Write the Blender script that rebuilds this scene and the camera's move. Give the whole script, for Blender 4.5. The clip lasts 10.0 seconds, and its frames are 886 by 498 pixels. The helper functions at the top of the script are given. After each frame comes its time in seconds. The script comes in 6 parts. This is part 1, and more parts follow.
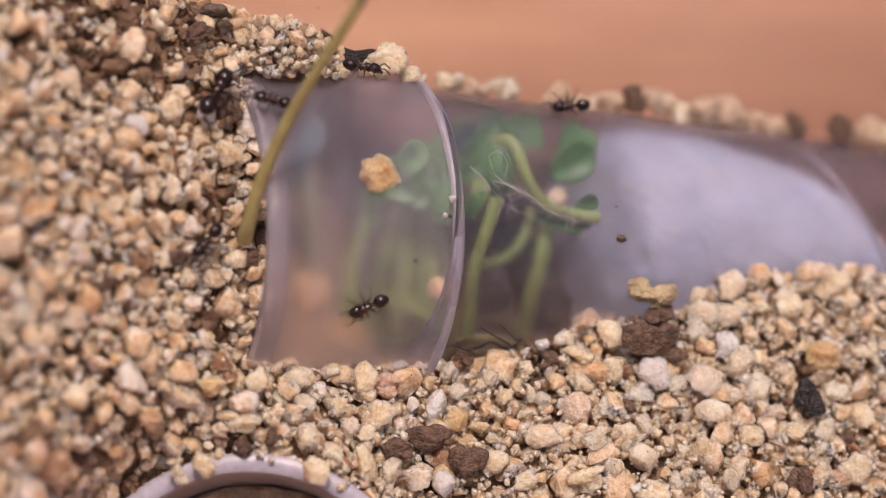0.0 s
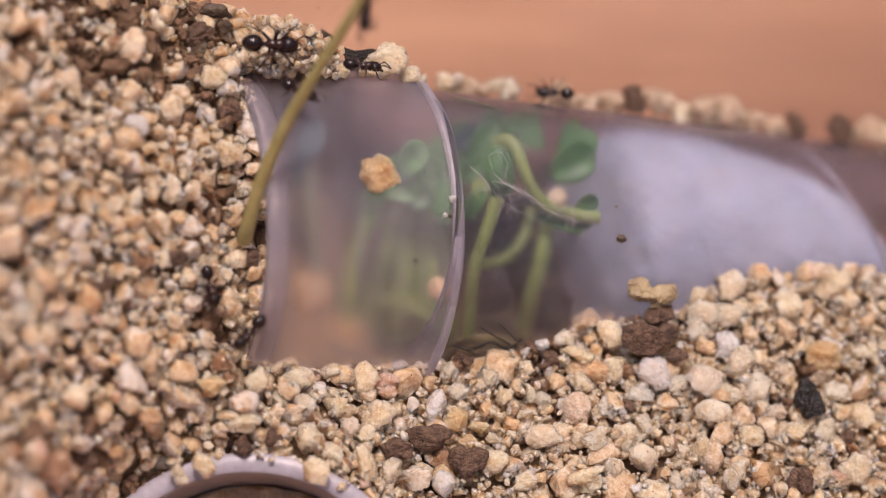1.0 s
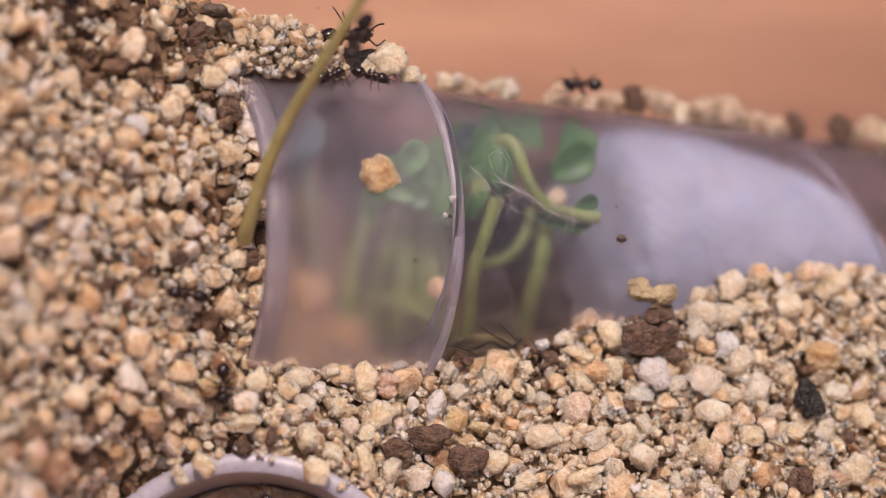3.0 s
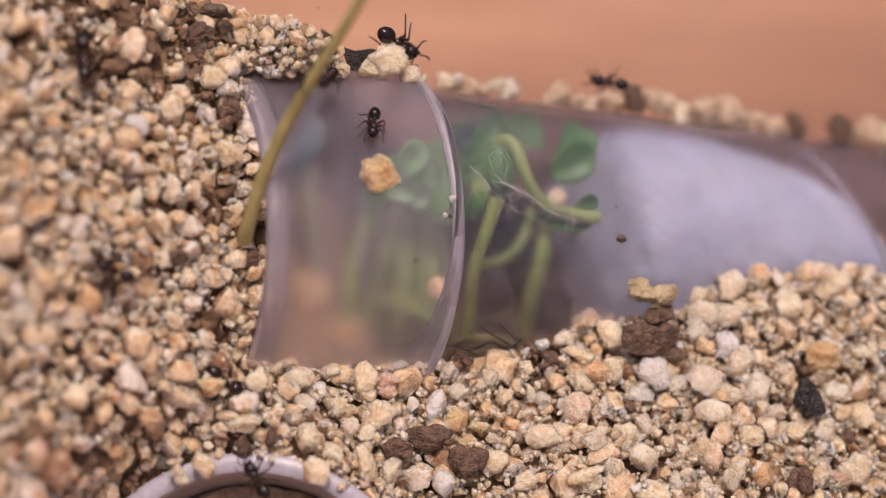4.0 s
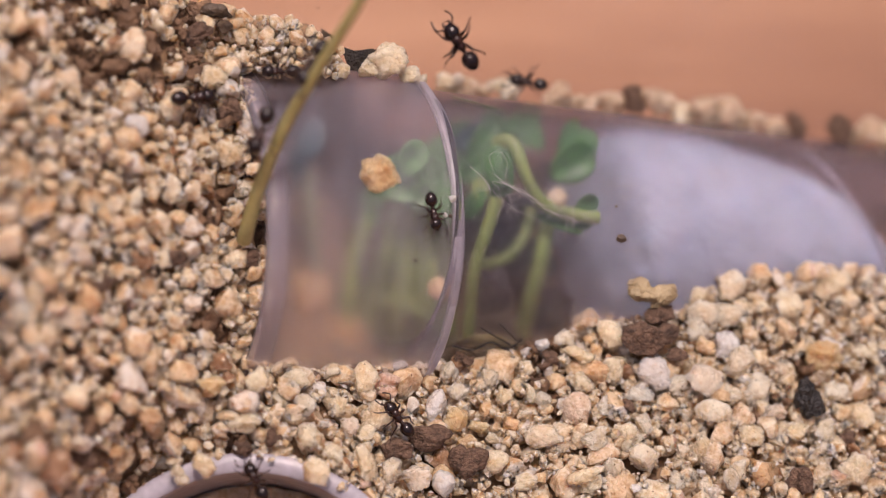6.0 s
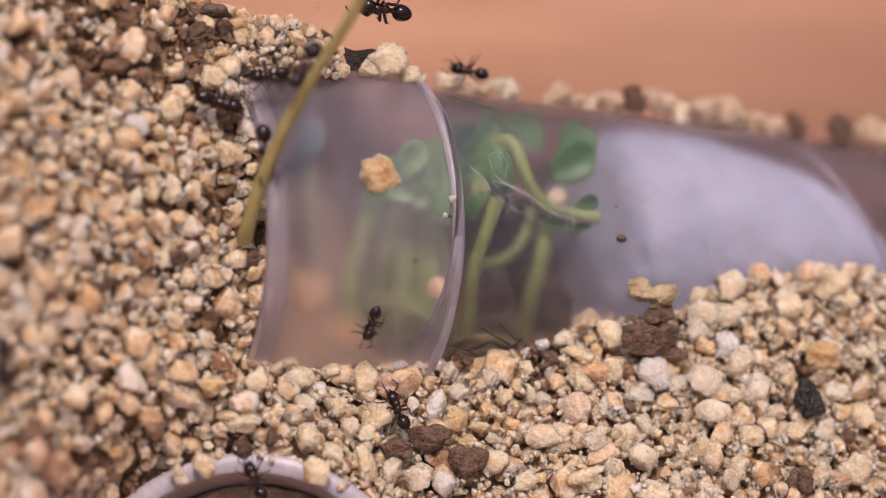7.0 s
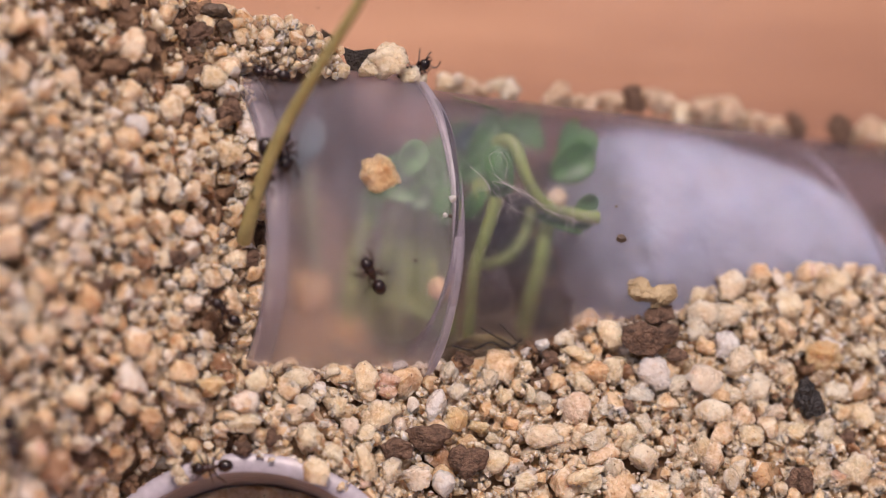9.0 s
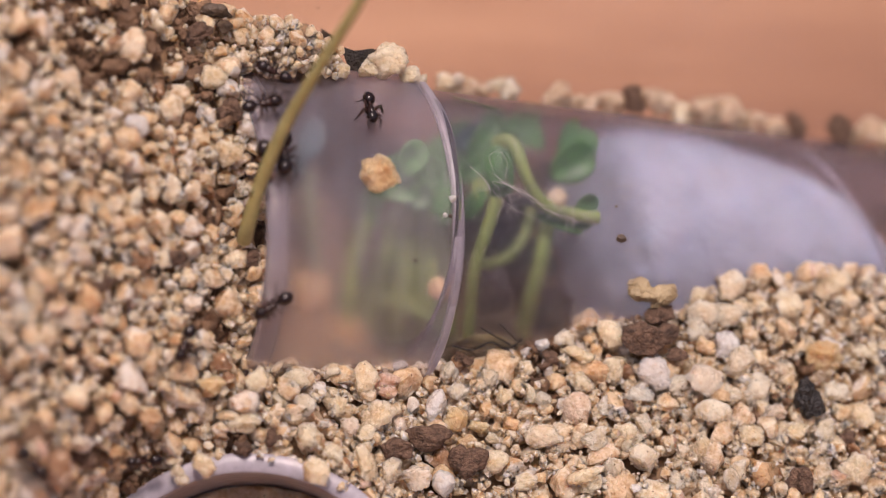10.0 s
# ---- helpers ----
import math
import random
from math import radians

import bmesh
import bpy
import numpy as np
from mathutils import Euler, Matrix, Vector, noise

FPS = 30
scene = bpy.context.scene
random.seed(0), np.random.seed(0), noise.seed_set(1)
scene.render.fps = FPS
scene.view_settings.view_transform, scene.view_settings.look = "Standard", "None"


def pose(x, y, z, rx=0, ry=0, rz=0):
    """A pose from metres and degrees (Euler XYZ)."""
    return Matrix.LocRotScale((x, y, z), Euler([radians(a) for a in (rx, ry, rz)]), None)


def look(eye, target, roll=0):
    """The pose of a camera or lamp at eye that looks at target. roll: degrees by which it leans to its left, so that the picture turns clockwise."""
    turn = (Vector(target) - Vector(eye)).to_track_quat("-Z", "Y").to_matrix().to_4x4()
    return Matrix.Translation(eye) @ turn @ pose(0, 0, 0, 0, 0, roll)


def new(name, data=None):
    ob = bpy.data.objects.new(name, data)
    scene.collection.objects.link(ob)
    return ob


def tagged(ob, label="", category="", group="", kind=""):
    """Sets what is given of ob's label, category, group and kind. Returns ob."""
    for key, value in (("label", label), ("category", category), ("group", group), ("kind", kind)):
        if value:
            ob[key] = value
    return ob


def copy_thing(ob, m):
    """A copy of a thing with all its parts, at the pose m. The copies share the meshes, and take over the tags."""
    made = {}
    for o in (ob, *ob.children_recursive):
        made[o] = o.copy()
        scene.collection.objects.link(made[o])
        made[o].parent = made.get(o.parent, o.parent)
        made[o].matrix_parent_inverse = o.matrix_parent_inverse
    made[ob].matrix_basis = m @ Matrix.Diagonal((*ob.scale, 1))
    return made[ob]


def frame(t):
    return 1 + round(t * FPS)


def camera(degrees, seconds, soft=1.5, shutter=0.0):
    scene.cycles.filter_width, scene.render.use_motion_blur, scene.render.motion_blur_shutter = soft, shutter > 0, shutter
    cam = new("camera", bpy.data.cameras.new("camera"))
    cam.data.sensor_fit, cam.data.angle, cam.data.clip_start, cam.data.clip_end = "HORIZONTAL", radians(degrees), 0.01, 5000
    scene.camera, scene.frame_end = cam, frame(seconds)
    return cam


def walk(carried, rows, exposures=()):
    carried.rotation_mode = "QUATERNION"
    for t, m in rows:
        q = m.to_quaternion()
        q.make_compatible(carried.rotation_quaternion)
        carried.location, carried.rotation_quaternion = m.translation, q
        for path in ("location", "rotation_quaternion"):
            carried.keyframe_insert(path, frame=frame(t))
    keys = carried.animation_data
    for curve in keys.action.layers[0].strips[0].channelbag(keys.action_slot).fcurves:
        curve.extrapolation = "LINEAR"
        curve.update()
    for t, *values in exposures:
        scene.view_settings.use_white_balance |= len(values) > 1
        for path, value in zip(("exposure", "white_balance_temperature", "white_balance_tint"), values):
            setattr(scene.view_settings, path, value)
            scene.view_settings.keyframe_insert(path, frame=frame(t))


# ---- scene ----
# A plastic sleeve and a glass test tube half buried in coarse sand, ants about.
# Lengths below are millimetres; MM brings them to metres.
MM = 0.001
PITCH = radians(45)
REACH = 200.0          # from the lens to the bench's reference plane
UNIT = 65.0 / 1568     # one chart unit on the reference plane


def bench(u, v, w):
    """Right, up the slope and out of the slope (mm) to the world (mm)."""
    c, s = math.cos(PITCH), math.sin(PITCH)
    return Vector((u, v * s - w * c, v * c + w * s))


def spot(a, b, w):
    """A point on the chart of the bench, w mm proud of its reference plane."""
    k = UNIT * (REACH - w) / REACH
    return bench((a - 784) * k, (441 - b) * k, w)


# ---- camera ----
cam = camera(2 * math.degrees(math.atan(32.5 / REACH)), 10.0, soft=0.85)
cam.data.dof.use_dof = True
cam.data.dof.focus_distance = (REACH + 3.0) * MM
cam.data.dof.aperture_fstop = 12.8
EYE = bench(0, 0, REACH) * MM
walk(cam, [(0.0, look(EYE, (0, 0, 0))), (10.0, look(EYE, (0, 0, 0)))], exposures=[(0.0, -0.13, 6760, 25), (10.0, -0.13, 6760, 25)])

# ---- light ----
world = bpy.data.worlds.new("sky")
scene.world = world
world.use_nodes = True
wn = world.node_tree
sky = wn.nodes.new("ShaderNodeTexSky")
sky.sky_type, sky.sun_disc = "NISHITA", False
sky.dust_density, sky.ozone_density, sky.air_density = 6.0, 0.4, 0.8
sun_way = (bench(0.06, 0.60, 0.76)).normalized()
sky.sun_elevation = math.asin(sun_way.z)
sky.sun_rotation = math.atan2(sun_way.x, sun_way.y)
wn.links.new(sky.outputs[0], wn.nodes["Background"].inputs[0])
wn.nodes["Background"].inputs[1].default_value = 0.110
sun = new("sun", bpy.data.lights.new("sun", "SUN"))
sun.data.energy, sun.data.angle, sun.data.color = 2.68, radians(12), (1.0, 0.93, 0.84)
sun.matrix_world = look(sun_way, (0, 0, 0))


# ---- materials ----
def shader(name):
    m = bpy.data.materials.new(name)
    m.use_nodes = True
    t = m.node_tree
    return m, t, t.nodes["Principled BSDF"]


def node(t, kind, **sets):
    n = t.nodes.new(kind)
    for key, value in sets.items():
        n.inputs[key.replace("_", " ")].default_value = value
    return n


def ramp(t, fac, stops, constant=False):
    n = t.nodes.new("ShaderNodeValToRGB")
    e = n.color_ramp.elements
    while len(e) < len(stops):
        e.new(0.5)
    for k, (p, c) in zip(e, stops):
        k.position, k.color = p, (*c, 1)
    if constant:
        n.color_ramp.interpolation = "CONSTANT"
    t.links.new(fac, n.inputs[0])
    return n.outputs[0]


def noise_of(t, scale, detail=4.0, rough=0.6, stretch=None):
    n = node(t, "ShaderNodeTexNoise", Scale=scale, Detail=detail, Roughness=rough)
    co = t.nodes.new("ShaderNodeNewGeometry").outputs["Position"]
    if stretch:
        mp = t.nodes.new("ShaderNodeMapping")
        mp.inputs["Scale"].default_value = stretch
        t.links.new(co, mp.inputs[0])
        co = mp.outputs[0]
    t.links.new(co, n.inputs["Vector"])
    return n.outputs[0]


def blend(t, fac, a, b, how="MIX"):
    n = t.nodes.new("ShaderNodeMix")
    n.data_type, n.blend_type = "RGBA", how
    for socket, value in ((n.inputs[0], fac), (n.inputs[6], a), (n.inputs[7], b)):
        if isinstance(value, (int, float)):
            socket.default_value = value
        elif isinstance(value, tuple):
            socket.default_value = (*value, 1)
        else:
            t.links.new(value, socket)
    return n.outputs[2]


def bump(t, p, height, strength=0.3, distance=0.0002):
    n = node(t, "ShaderNodeBump", Strength=strength, Distance=distance)
    t.links.new(height, n.inputs["Height"])
    t.links.new(n.outputs[0], p.inputs["Normal"])
    t.links.new(n.outputs[0], p.inputs["Coat Normal"])


def mottled(name, dark, light, scale, rough=0.6, relief=0.3, distance=0.0002, sss=0.0):
    m, t, p = shader(name)
    t.links.new(ramp(t, noise_of(t, scale), [(0.3, dark), (0.7, light)]), p.inputs["Base Color"])
    p.inputs["Roughness"].default_value = rough
    if sss:
        p.inputs["Subsurface Weight"].default_value = sss
        p.inputs["Subsurface Radius"].default_value = (0.25, 0.16, 0.1)
        p.inputs["Subsurface Scale"].default_value = 0.0008
    bump(t, p, noise_of(t, scale * 2.2, 2.0, 0.6), relief, distance * 1.5)
    return m


def crystal(t, p, coarse, strength=0.6, distance=0.0004):
    """Relief of grown-together crystals: rounded cells, with a fine grit on them."""
    cells = node(t, "ShaderNodeTexVoronoi", Scale=coarse)
    warp = t.nodes.new("ShaderNodeVectorMath")
    warp.operation = "MULTIPLY_ADD"
    grit = node(t, "ShaderNodeTexNoise", Scale=coarse * 0.7, Detail=3.0)
    place = t.nodes.new("ShaderNodeNewGeometry").outputs["Position"]
    t.links.new(place, grit.inputs["Vector"])
    t.links.new(grit.outputs["Color"], warp.inputs[0])
    warp.inputs[1].default_value = (0.0005,) * 3
    t.links.new(place, warp.inputs[2])
    t.links.new(warp.outputs[0], cells.inputs["Vector"])
    low = t.nodes.new("ShaderNodeMath")
    low.operation = "MULTIPLY_ADD"
    low.inputs[1].default_value = -0.8
    t.links.new(cells.outputs["Distance"], low.inputs[0])
    t.links.new(noise_of(t, coarse * 1.6, 4.0, 0.65), low.inputs[2])
    bump(t, p, low.outputs[0], strength, distance)


def quartz(name, single):
    """Coarse sand: each grain takes a colour of its own."""
    m, t, p = shader(name)
    own = t.nodes.new("ShaderNodeObjectInfo").outputs["Random"] if single else t.nodes.new("ShaderNodeNewGeometry").outputs["Random Per Island"]
    base = ramp(t, own, [(0.0, (0.82, 0.59, 0.385)), (0.14, (0.87, 0.68, 0.49)), (0.30, (0.80, 0.55, 0.34)), (0.38, (0.89, 0.705, 0.505)),
                         (0.56, (0.83, 0.61, 0.405)), (0.66, (0.86, 0.68, 0.505)), (0.80, (0.88, 0.765, 0.66)), (0.94, (0.76, 0.49, 0.285)),
                         (0.96, (0.70, 0.48, 0.375)), (0.98, (0.40, 0.24, 0.145))], True)
    veins = ramp(t, noise_of(t, 1300, 5, 0.7), [(0.36, (0.70, 0.55, 0.38)), (0.54, (1, 1, 1))])
    col = blend(t, 0.65, base, veins, "MULTIPLY")
    crystal(t, p, 2400, 0.8, 0.0004)
    clouds = ramp(t, noise_of(t, 650, 3, 0.5), [(0.40, (0.80, 0.73, 0.66)), (0.58, (1, 1, 1))])
    col = blend(t, 0.7, col, clouds, "MULTIPLY")
    specks = ramp(t, noise_of(t, 2600, 3), [(0.67, (0, 0, 0)), (0.73, (1, 1, 1))])
    col = blend(t, specks, col, (0.26, 0.155, 0.085))
    t.links.new(col, p.inputs["Base Color"])
    t.links.new(ramp(t, noise_of(t, 1500), [(0.40, (0.03,) * 3), (0.66, (0.26,) * 3)]), p.inputs["Roughness"])
    p.inputs["IOR"].default_value = 1.5
    p.inputs["Subsurface Weight"].default_value = 1.0
    p.inputs["Subsurface Radius"].default_value = (0.78, 0.72, 0.64)
    p.inputs["Subsurface Scale"].default_value = 0.0016
    p.inputs["Coat Weight"].default_value = 0.25
    p.inputs["Coat Roughness"].default_value = 0.06
    return m


def mineral(name, dark, light, stain, gloss=0.12, speck=0.68, sss=1.0, glassy=0.0):
    """A single weathered stone: cloudy inside, stained in its pits, glinting on its faces."""
    m, t, p = shader(name)
    col = ramp(t, noise_of(t, 380, 3, 0.55), [(0.32, dark), (0.62, light)])
    veins = ramp(t, noise_of(t, 1100, 5, 0.7), [(0.36, stain), (0.52, (1, 1, 1))])
    col = blend(t, 0.5, col, veins, "MULTIPLY")
    specks = ramp(t, noise_of(t, 1900, 3), [(speck, (0, 0, 0)), (speck + 0.06, (1, 1, 1))])
    col = blend(t, specks, col, (0.19, 0.115, 0.07))
    t.links.new(col, p.inputs["Base Color"])
    t.links.new(ramp(t, noise_of(t, 1700), [(0.38, (gloss * 0.4,) * 3), (0.66, (gloss * 2.6,) * 3)]), p.inputs["Roughness"])
    crystal(t, p, 2300, 0.85, 0.00045)
    p.inputs["Transmission Weight"].default_value = glassy
    p.inputs["IOR"].default_value = 1.56
    p.inputs["Subsurface Weight"].default_value = sss
    p.inputs["Subsurface Radius"].default_value = (0.78, 0.72, 0.65)
    p.inputs["Subsurface Scale"].default_value = 0.0022
    p.inputs["Coat Weight"].default_value = 0.25
    p.inputs["Coat Roughness"].default_value = 0.06
    return m


def clear(name, haze, tint, rough=0.08, scale=260, streak=None, low=0.5, high=1.6, pass_by=(0.915, 0.90, 0.915)):
    """Thin clear plastic or glass: mostly see-through, a milky haze in it, gloss on it."""
    m, t, p = shader(name)
    t.nodes.remove(p)
    see = node(t, "ShaderNodeBsdfTransparent", Color=(*pass_by, 1))
    milk = node(t, "ShaderNodeBsdfDiffuse", Color=(*tint, 1))
    thru = node(t, "ShaderNodeBsdfTranslucent", Color=(*tint, 1))
    half = node(t, "ShaderNodeMixShader", Fac=0.45)
    t.links.new(milk.outputs[0], half.inputs[1])
    t.links.new(thru.outputs[0], half.inputs[2])
    fac = ramp(t, noise_of(t, scale, 5, 0.6, streak), [(0.3, (haze * low,) * 3), (0.72, (haze * high,) * 3)])
    body = t.nodes.new("ShaderNodeMixShader")
    t.links.new(fac, body.inputs[0])
    t.links.new(see.outputs[0], body.inputs[1])
    t.links.new(half.outputs[0], body.inputs[2])
    shine = node(t, "ShaderNodeBsdfGlossy", Roughness=rough)
    edge = node(t, "ShaderNodeLayerWeight", Blend=0.5)
    bend = t.nodes.new("ShaderNodeMath")
    bend.operation = "POWER"
    bend.inputs[1].default_value = 4.0
    t.links.new(edge.outputs["Facing"], bend.inputs[0])
    fres = t.nodes.new("ShaderNodeMath")
    fres.operation = "MULTIPLY_ADD"
    fres.inputs[1].default_value, fres.inputs[2].default_value = 0.45, 0.022
    t.links.new(bend.outputs[0], fres.inputs[0])
    top = t.nodes.new("ShaderNodeMixShader")
    t.links.new(fres.outputs[0], top.inputs[0])
    t.links.new(body.outputs[0], top.inputs[1])
    t.links.new(shine.outputs[0], top.inputs[2])
    t.links.new(top.outputs[0], t.nodes["Material Output"].inputs[0])
    return m


def frosted(name, haze, tint, rough, scale, streak, pass_by=(0.88, 0.87, 0.89)):
    """Solid plastic with a dull skin that blurs what lies behind it, and some milk in it."""
    m, t, p = shader(name)
    t.nodes.remove(p)
    body = node(t, "ShaderNodeBsdfGlass", Color=(*pass_by, 1), Roughness=rough, IOR=1.4)
    milk = node(t, "ShaderNodeBsdfDiffuse", Color=(*tint, 1))
    thru = node(t, "ShaderNodeBsdfTranslucent", Color=(*tint, 1))
    half = node(t, "ShaderNodeMixShader", Fac=0.45)
    t.links.new(milk.outputs[0], half.inputs[1])
    t.links.new(thru.outputs[0], half.inputs[2])
    fac = ramp(t, noise_of(t, scale, 5, 0.6, streak), [(0.3, (haze * 0.5,) * 3), (0.72, (haze * 1.6,) * 3)])
    top = t.nodes.new("ShaderNodeMixShader")
    t.links.new(fac, top.inputs[0])
    t.links.new(body.outputs[0], top.inputs[1])
    t.links.new(half.outputs[0], top.inputs[2])
    t.links.new(top.outputs[0], t.nodes["Material Output"].inputs[0])
    return m


def wood():
    m, t, p = shader("orange wood")
    grain = noise_of(t, 45, 4, 0.6, (0.18, 1.4, 1))
    fine = noise_of(t, 500, 4, 0.6, (0.05, 1.5, 1))
    col = ramp(t, grain, [(0.36, (0.35, 0.174, 0.100)), (0.5, (0.465, 0.248, 0.143)), (0.64, (0.61, 0.348, 0.206))])
    tone = ramp(t, noise_of(t, 9, 2, 0.5, (1, 0.5, 1)), [(0.35, (0.86, 0.82, 0.80)), (0.65, (1.0, 1.0, 1.0))])
    col = blend(t, 0.8, col, tone, "MULTIPLY")
    col = blend(t, 0.2, col, ramp(t, fine, [(0.35, (0.5, 0.3, 0.2)), (0.65, (1, 1, 1))]), "MULTIPLY")
    # brightness falloff to the right, painted into the wood's colour
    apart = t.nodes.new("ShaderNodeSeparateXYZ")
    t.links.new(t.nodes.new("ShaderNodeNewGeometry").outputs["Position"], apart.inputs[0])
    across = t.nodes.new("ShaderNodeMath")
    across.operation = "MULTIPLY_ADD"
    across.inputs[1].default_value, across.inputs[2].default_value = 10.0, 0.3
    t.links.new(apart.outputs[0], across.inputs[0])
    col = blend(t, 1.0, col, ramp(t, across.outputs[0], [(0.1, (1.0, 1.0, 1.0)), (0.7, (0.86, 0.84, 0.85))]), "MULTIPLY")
    t.links.new(col, p.inputs["Base Color"])
    p.inputs["Roughness"].default_value = 0.55
    bump(t, p, fine, 0.15)
    return m


GRAIN_ONE, GRAIN_MANY = quartz("quartz grain", True), quartz("quartz sand", False)
# shade between the grains is partly put into this browner bed colour
BED = mottled("sand bed", (0.155, 0.088, 0.046), (0.40, 0.25, 0.14), 700, 0.8, 0.6, 0.0004)
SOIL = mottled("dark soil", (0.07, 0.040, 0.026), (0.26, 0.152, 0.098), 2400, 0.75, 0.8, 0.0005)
CRUMB = mottled("soil crumbs", (0.075, 0.040, 0.022), (0.27, 0.155, 0.085), 1000, 0.7, 0.8, 0.0004)
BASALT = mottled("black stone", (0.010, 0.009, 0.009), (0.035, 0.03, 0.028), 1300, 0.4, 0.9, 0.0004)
TAN = mineral("tan stone", (0.77, 0.565, 0.355), (0.89, 0.715, 0.505), (0.72, 0.58, 0.42), 0.13)
OCHRE = mottled("ochre stone", (0.24, 0.17, 0.085), (0.46, 0.35, 0.20), 900, 0.5, 0.7, 0.0003)
PALE = mineral("white stone", (0.74, 0.66, 0.59), (0.84, 0.77, 0.70), (0.8, 0.7, 0.6), 0.1, 0.74, 1.0, 0.05)
ORANGE = mineral("orange stone", (0.66, 0.42, 0.21), (0.80, 0.57, 0.33), (0.75, 0.55, 0.36), 0.12, 0.7, 1.0, 0.05)
GREY = mineral("grey quartz", (0.78, 0.605, 0.42), (0.90, 0.75, 0.575), (0.72, 0.60, 0.46), 0.09, 0.68, 1.0, 0.06)
PINK = mineral("pink stone", (0.72, 0.53, 0.39), (0.84, 0.69, 0.54), (0.76, 0.58, 0.45), 0.16, 0.64)
# dimness of the far row of pebbles, put into a lower albedo
DULL = mineral("dusty stone", (0.50, 0.36, 0.24), (0.68, 0.51, 0.36), (0.7, 0.54, 0.40), 0.2, 0.66)
HUSK = mottled("seed husk", (0.035, 0.022, 0.014), (0.11, 0.068, 0.038), 1500, 0.5, 0.6)
SLEEVE = frosted("hazy plastic", 0.145, (0.50, 0.47, 0.54), 0.26, 260, (3.0, 0.3, 0.3), (0.92, 0.90, 0.92))
THICK = clear("milky plastic", 0.92, (0.58, 0.545, 0.60), 0.28, 900, None, 0.7, 1.08)
RIM = clear("cut plastic edge", 0.40, (0.72, 0.67, 0.72), 0.3, 500, None, 0.8, 1.25)
FAINT = clear("worn plastic edge", 0.13, (0.70, 0.66, 0.72), 0.3, 500, None, 0.8, 1.25)
GLASS = frosted("fogged glass", 0.06, (0.50, 0.47, 0.54), 0.19, 110, (1, 1, 1), (0.80, 0.79, 0.82))
PANE = clear("clear pane", 0.012, (0.7, 0.66, 0.64), 0.04, 200, None, 0.5, 1.6, (0.98, 0.98, 0.98))
COTTON = mottled("damp cotton", (0.33, 0.355, 0.43), (0.43, 0.46, 0.55), 220, 0.9, 0.5, 0.0006, 0.5)
STEM = mottled("pale stem", (0.27, 0.225, 0.08), (0.41, 0.35, 0.145), 400, 0.45, 0.2, 0.0001, 0.3)
SHOOT = mottled("green shoot", (0.15, 0.21, 0.05), (0.30, 0.38, 0.12), 500, 0.4, 0.2, 0.0001, 0.4)
LEAF = mottled("seed leaf", (0.016, 0.075, 0.013), (0.055, 0.20, 0.036), 420, 0.38, 0.4, 0.0002, 0.0)
TEAL = mottled("blue-green leaf", (0.008, 0.035, 0.040), (0.022, 0.075, 0.085), 420, 0.4, 0.3, 0.0002)
BLADE = mottled("dark blade", (0.02, 0.06, 0.025), (0.05, 0.13, 0.05), 700, 0.5)
HAIR = mottled("root hair", (0.45, 0.44, 0.38), (0.68, 0.66, 0.58), 900, 0.5)
CHITIN = mottled("black chitin", (0.006, 0.0025, 0.002), (0.018, 0.006, 0.004), 2500, 0.14, 0.04, 0.00002)
TRUNK = mottled("red-brown chitin", (0.012, 0.0045, 0.003), (0.04, 0.013, 0.008), 2500, 0.24, 0.2, 0.00003)
LIMB = mottled("brown chitin", (0.015, 0.006, 0.004), (0.05, 0.019, 0.011), 3000, 0.3, 0.1, 0.00003)
# the dark depth behind the stems is put into this colour
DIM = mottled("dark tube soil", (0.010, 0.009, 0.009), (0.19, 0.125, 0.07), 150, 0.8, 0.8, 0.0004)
CHAR = mottled("charred husk", (0.008, 0.006, 0.005), (0.045, 0.032, 0.024), 1500, 0.6, 1.0, 0.0004)
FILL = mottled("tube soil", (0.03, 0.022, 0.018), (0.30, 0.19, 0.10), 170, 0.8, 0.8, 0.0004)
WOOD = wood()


# ---- building ----
def link(name, verts, faces, material, parent=None, label="", smooth=True):
    """One mesh object from points in millimetres (of the world, or of the parent's space)."""
    me = bpy.data.meshes.new(name)
    co = np.asarray([tuple(v) for v in verts] if not isinstance(verts, np.ndarray) else verts, dtype=np.float32) * MM
    if parent is not None and parent.parent is None and not parent.get("local"):
        co = co - np.asarray(parent.location, dtype=np.float32)
    elif parent is not None and parent.parent is not None and not parent.parent.get("local"):
        co = co - np.asarray(parent.parent.location, dtype=np.float32) - np.asarray(parent.location, dtype=np.float32)
    me.from_pydata(co.tolist(), [], faces if isinstance(faces, list) else faces.tolist())
    me.materials.append(material)
    if smooth:
        me.polygons.foreach_set("use_smooth", np.ones(len(me.polygons), dtype=bool))
    me.update()
    ob = new(name, me)
    ob.parent = parent
    if label:
        ob["label"] = label
    return ob


def thing(name, at, label, category, group="", kind=""):
    """An empty at the thing's base, to carry its parts."""
    e = new(name)
    e.empty_display_size = 0.001
    e.location = Vector(at) * MM
    return tagged(e, label, category, group, kind)


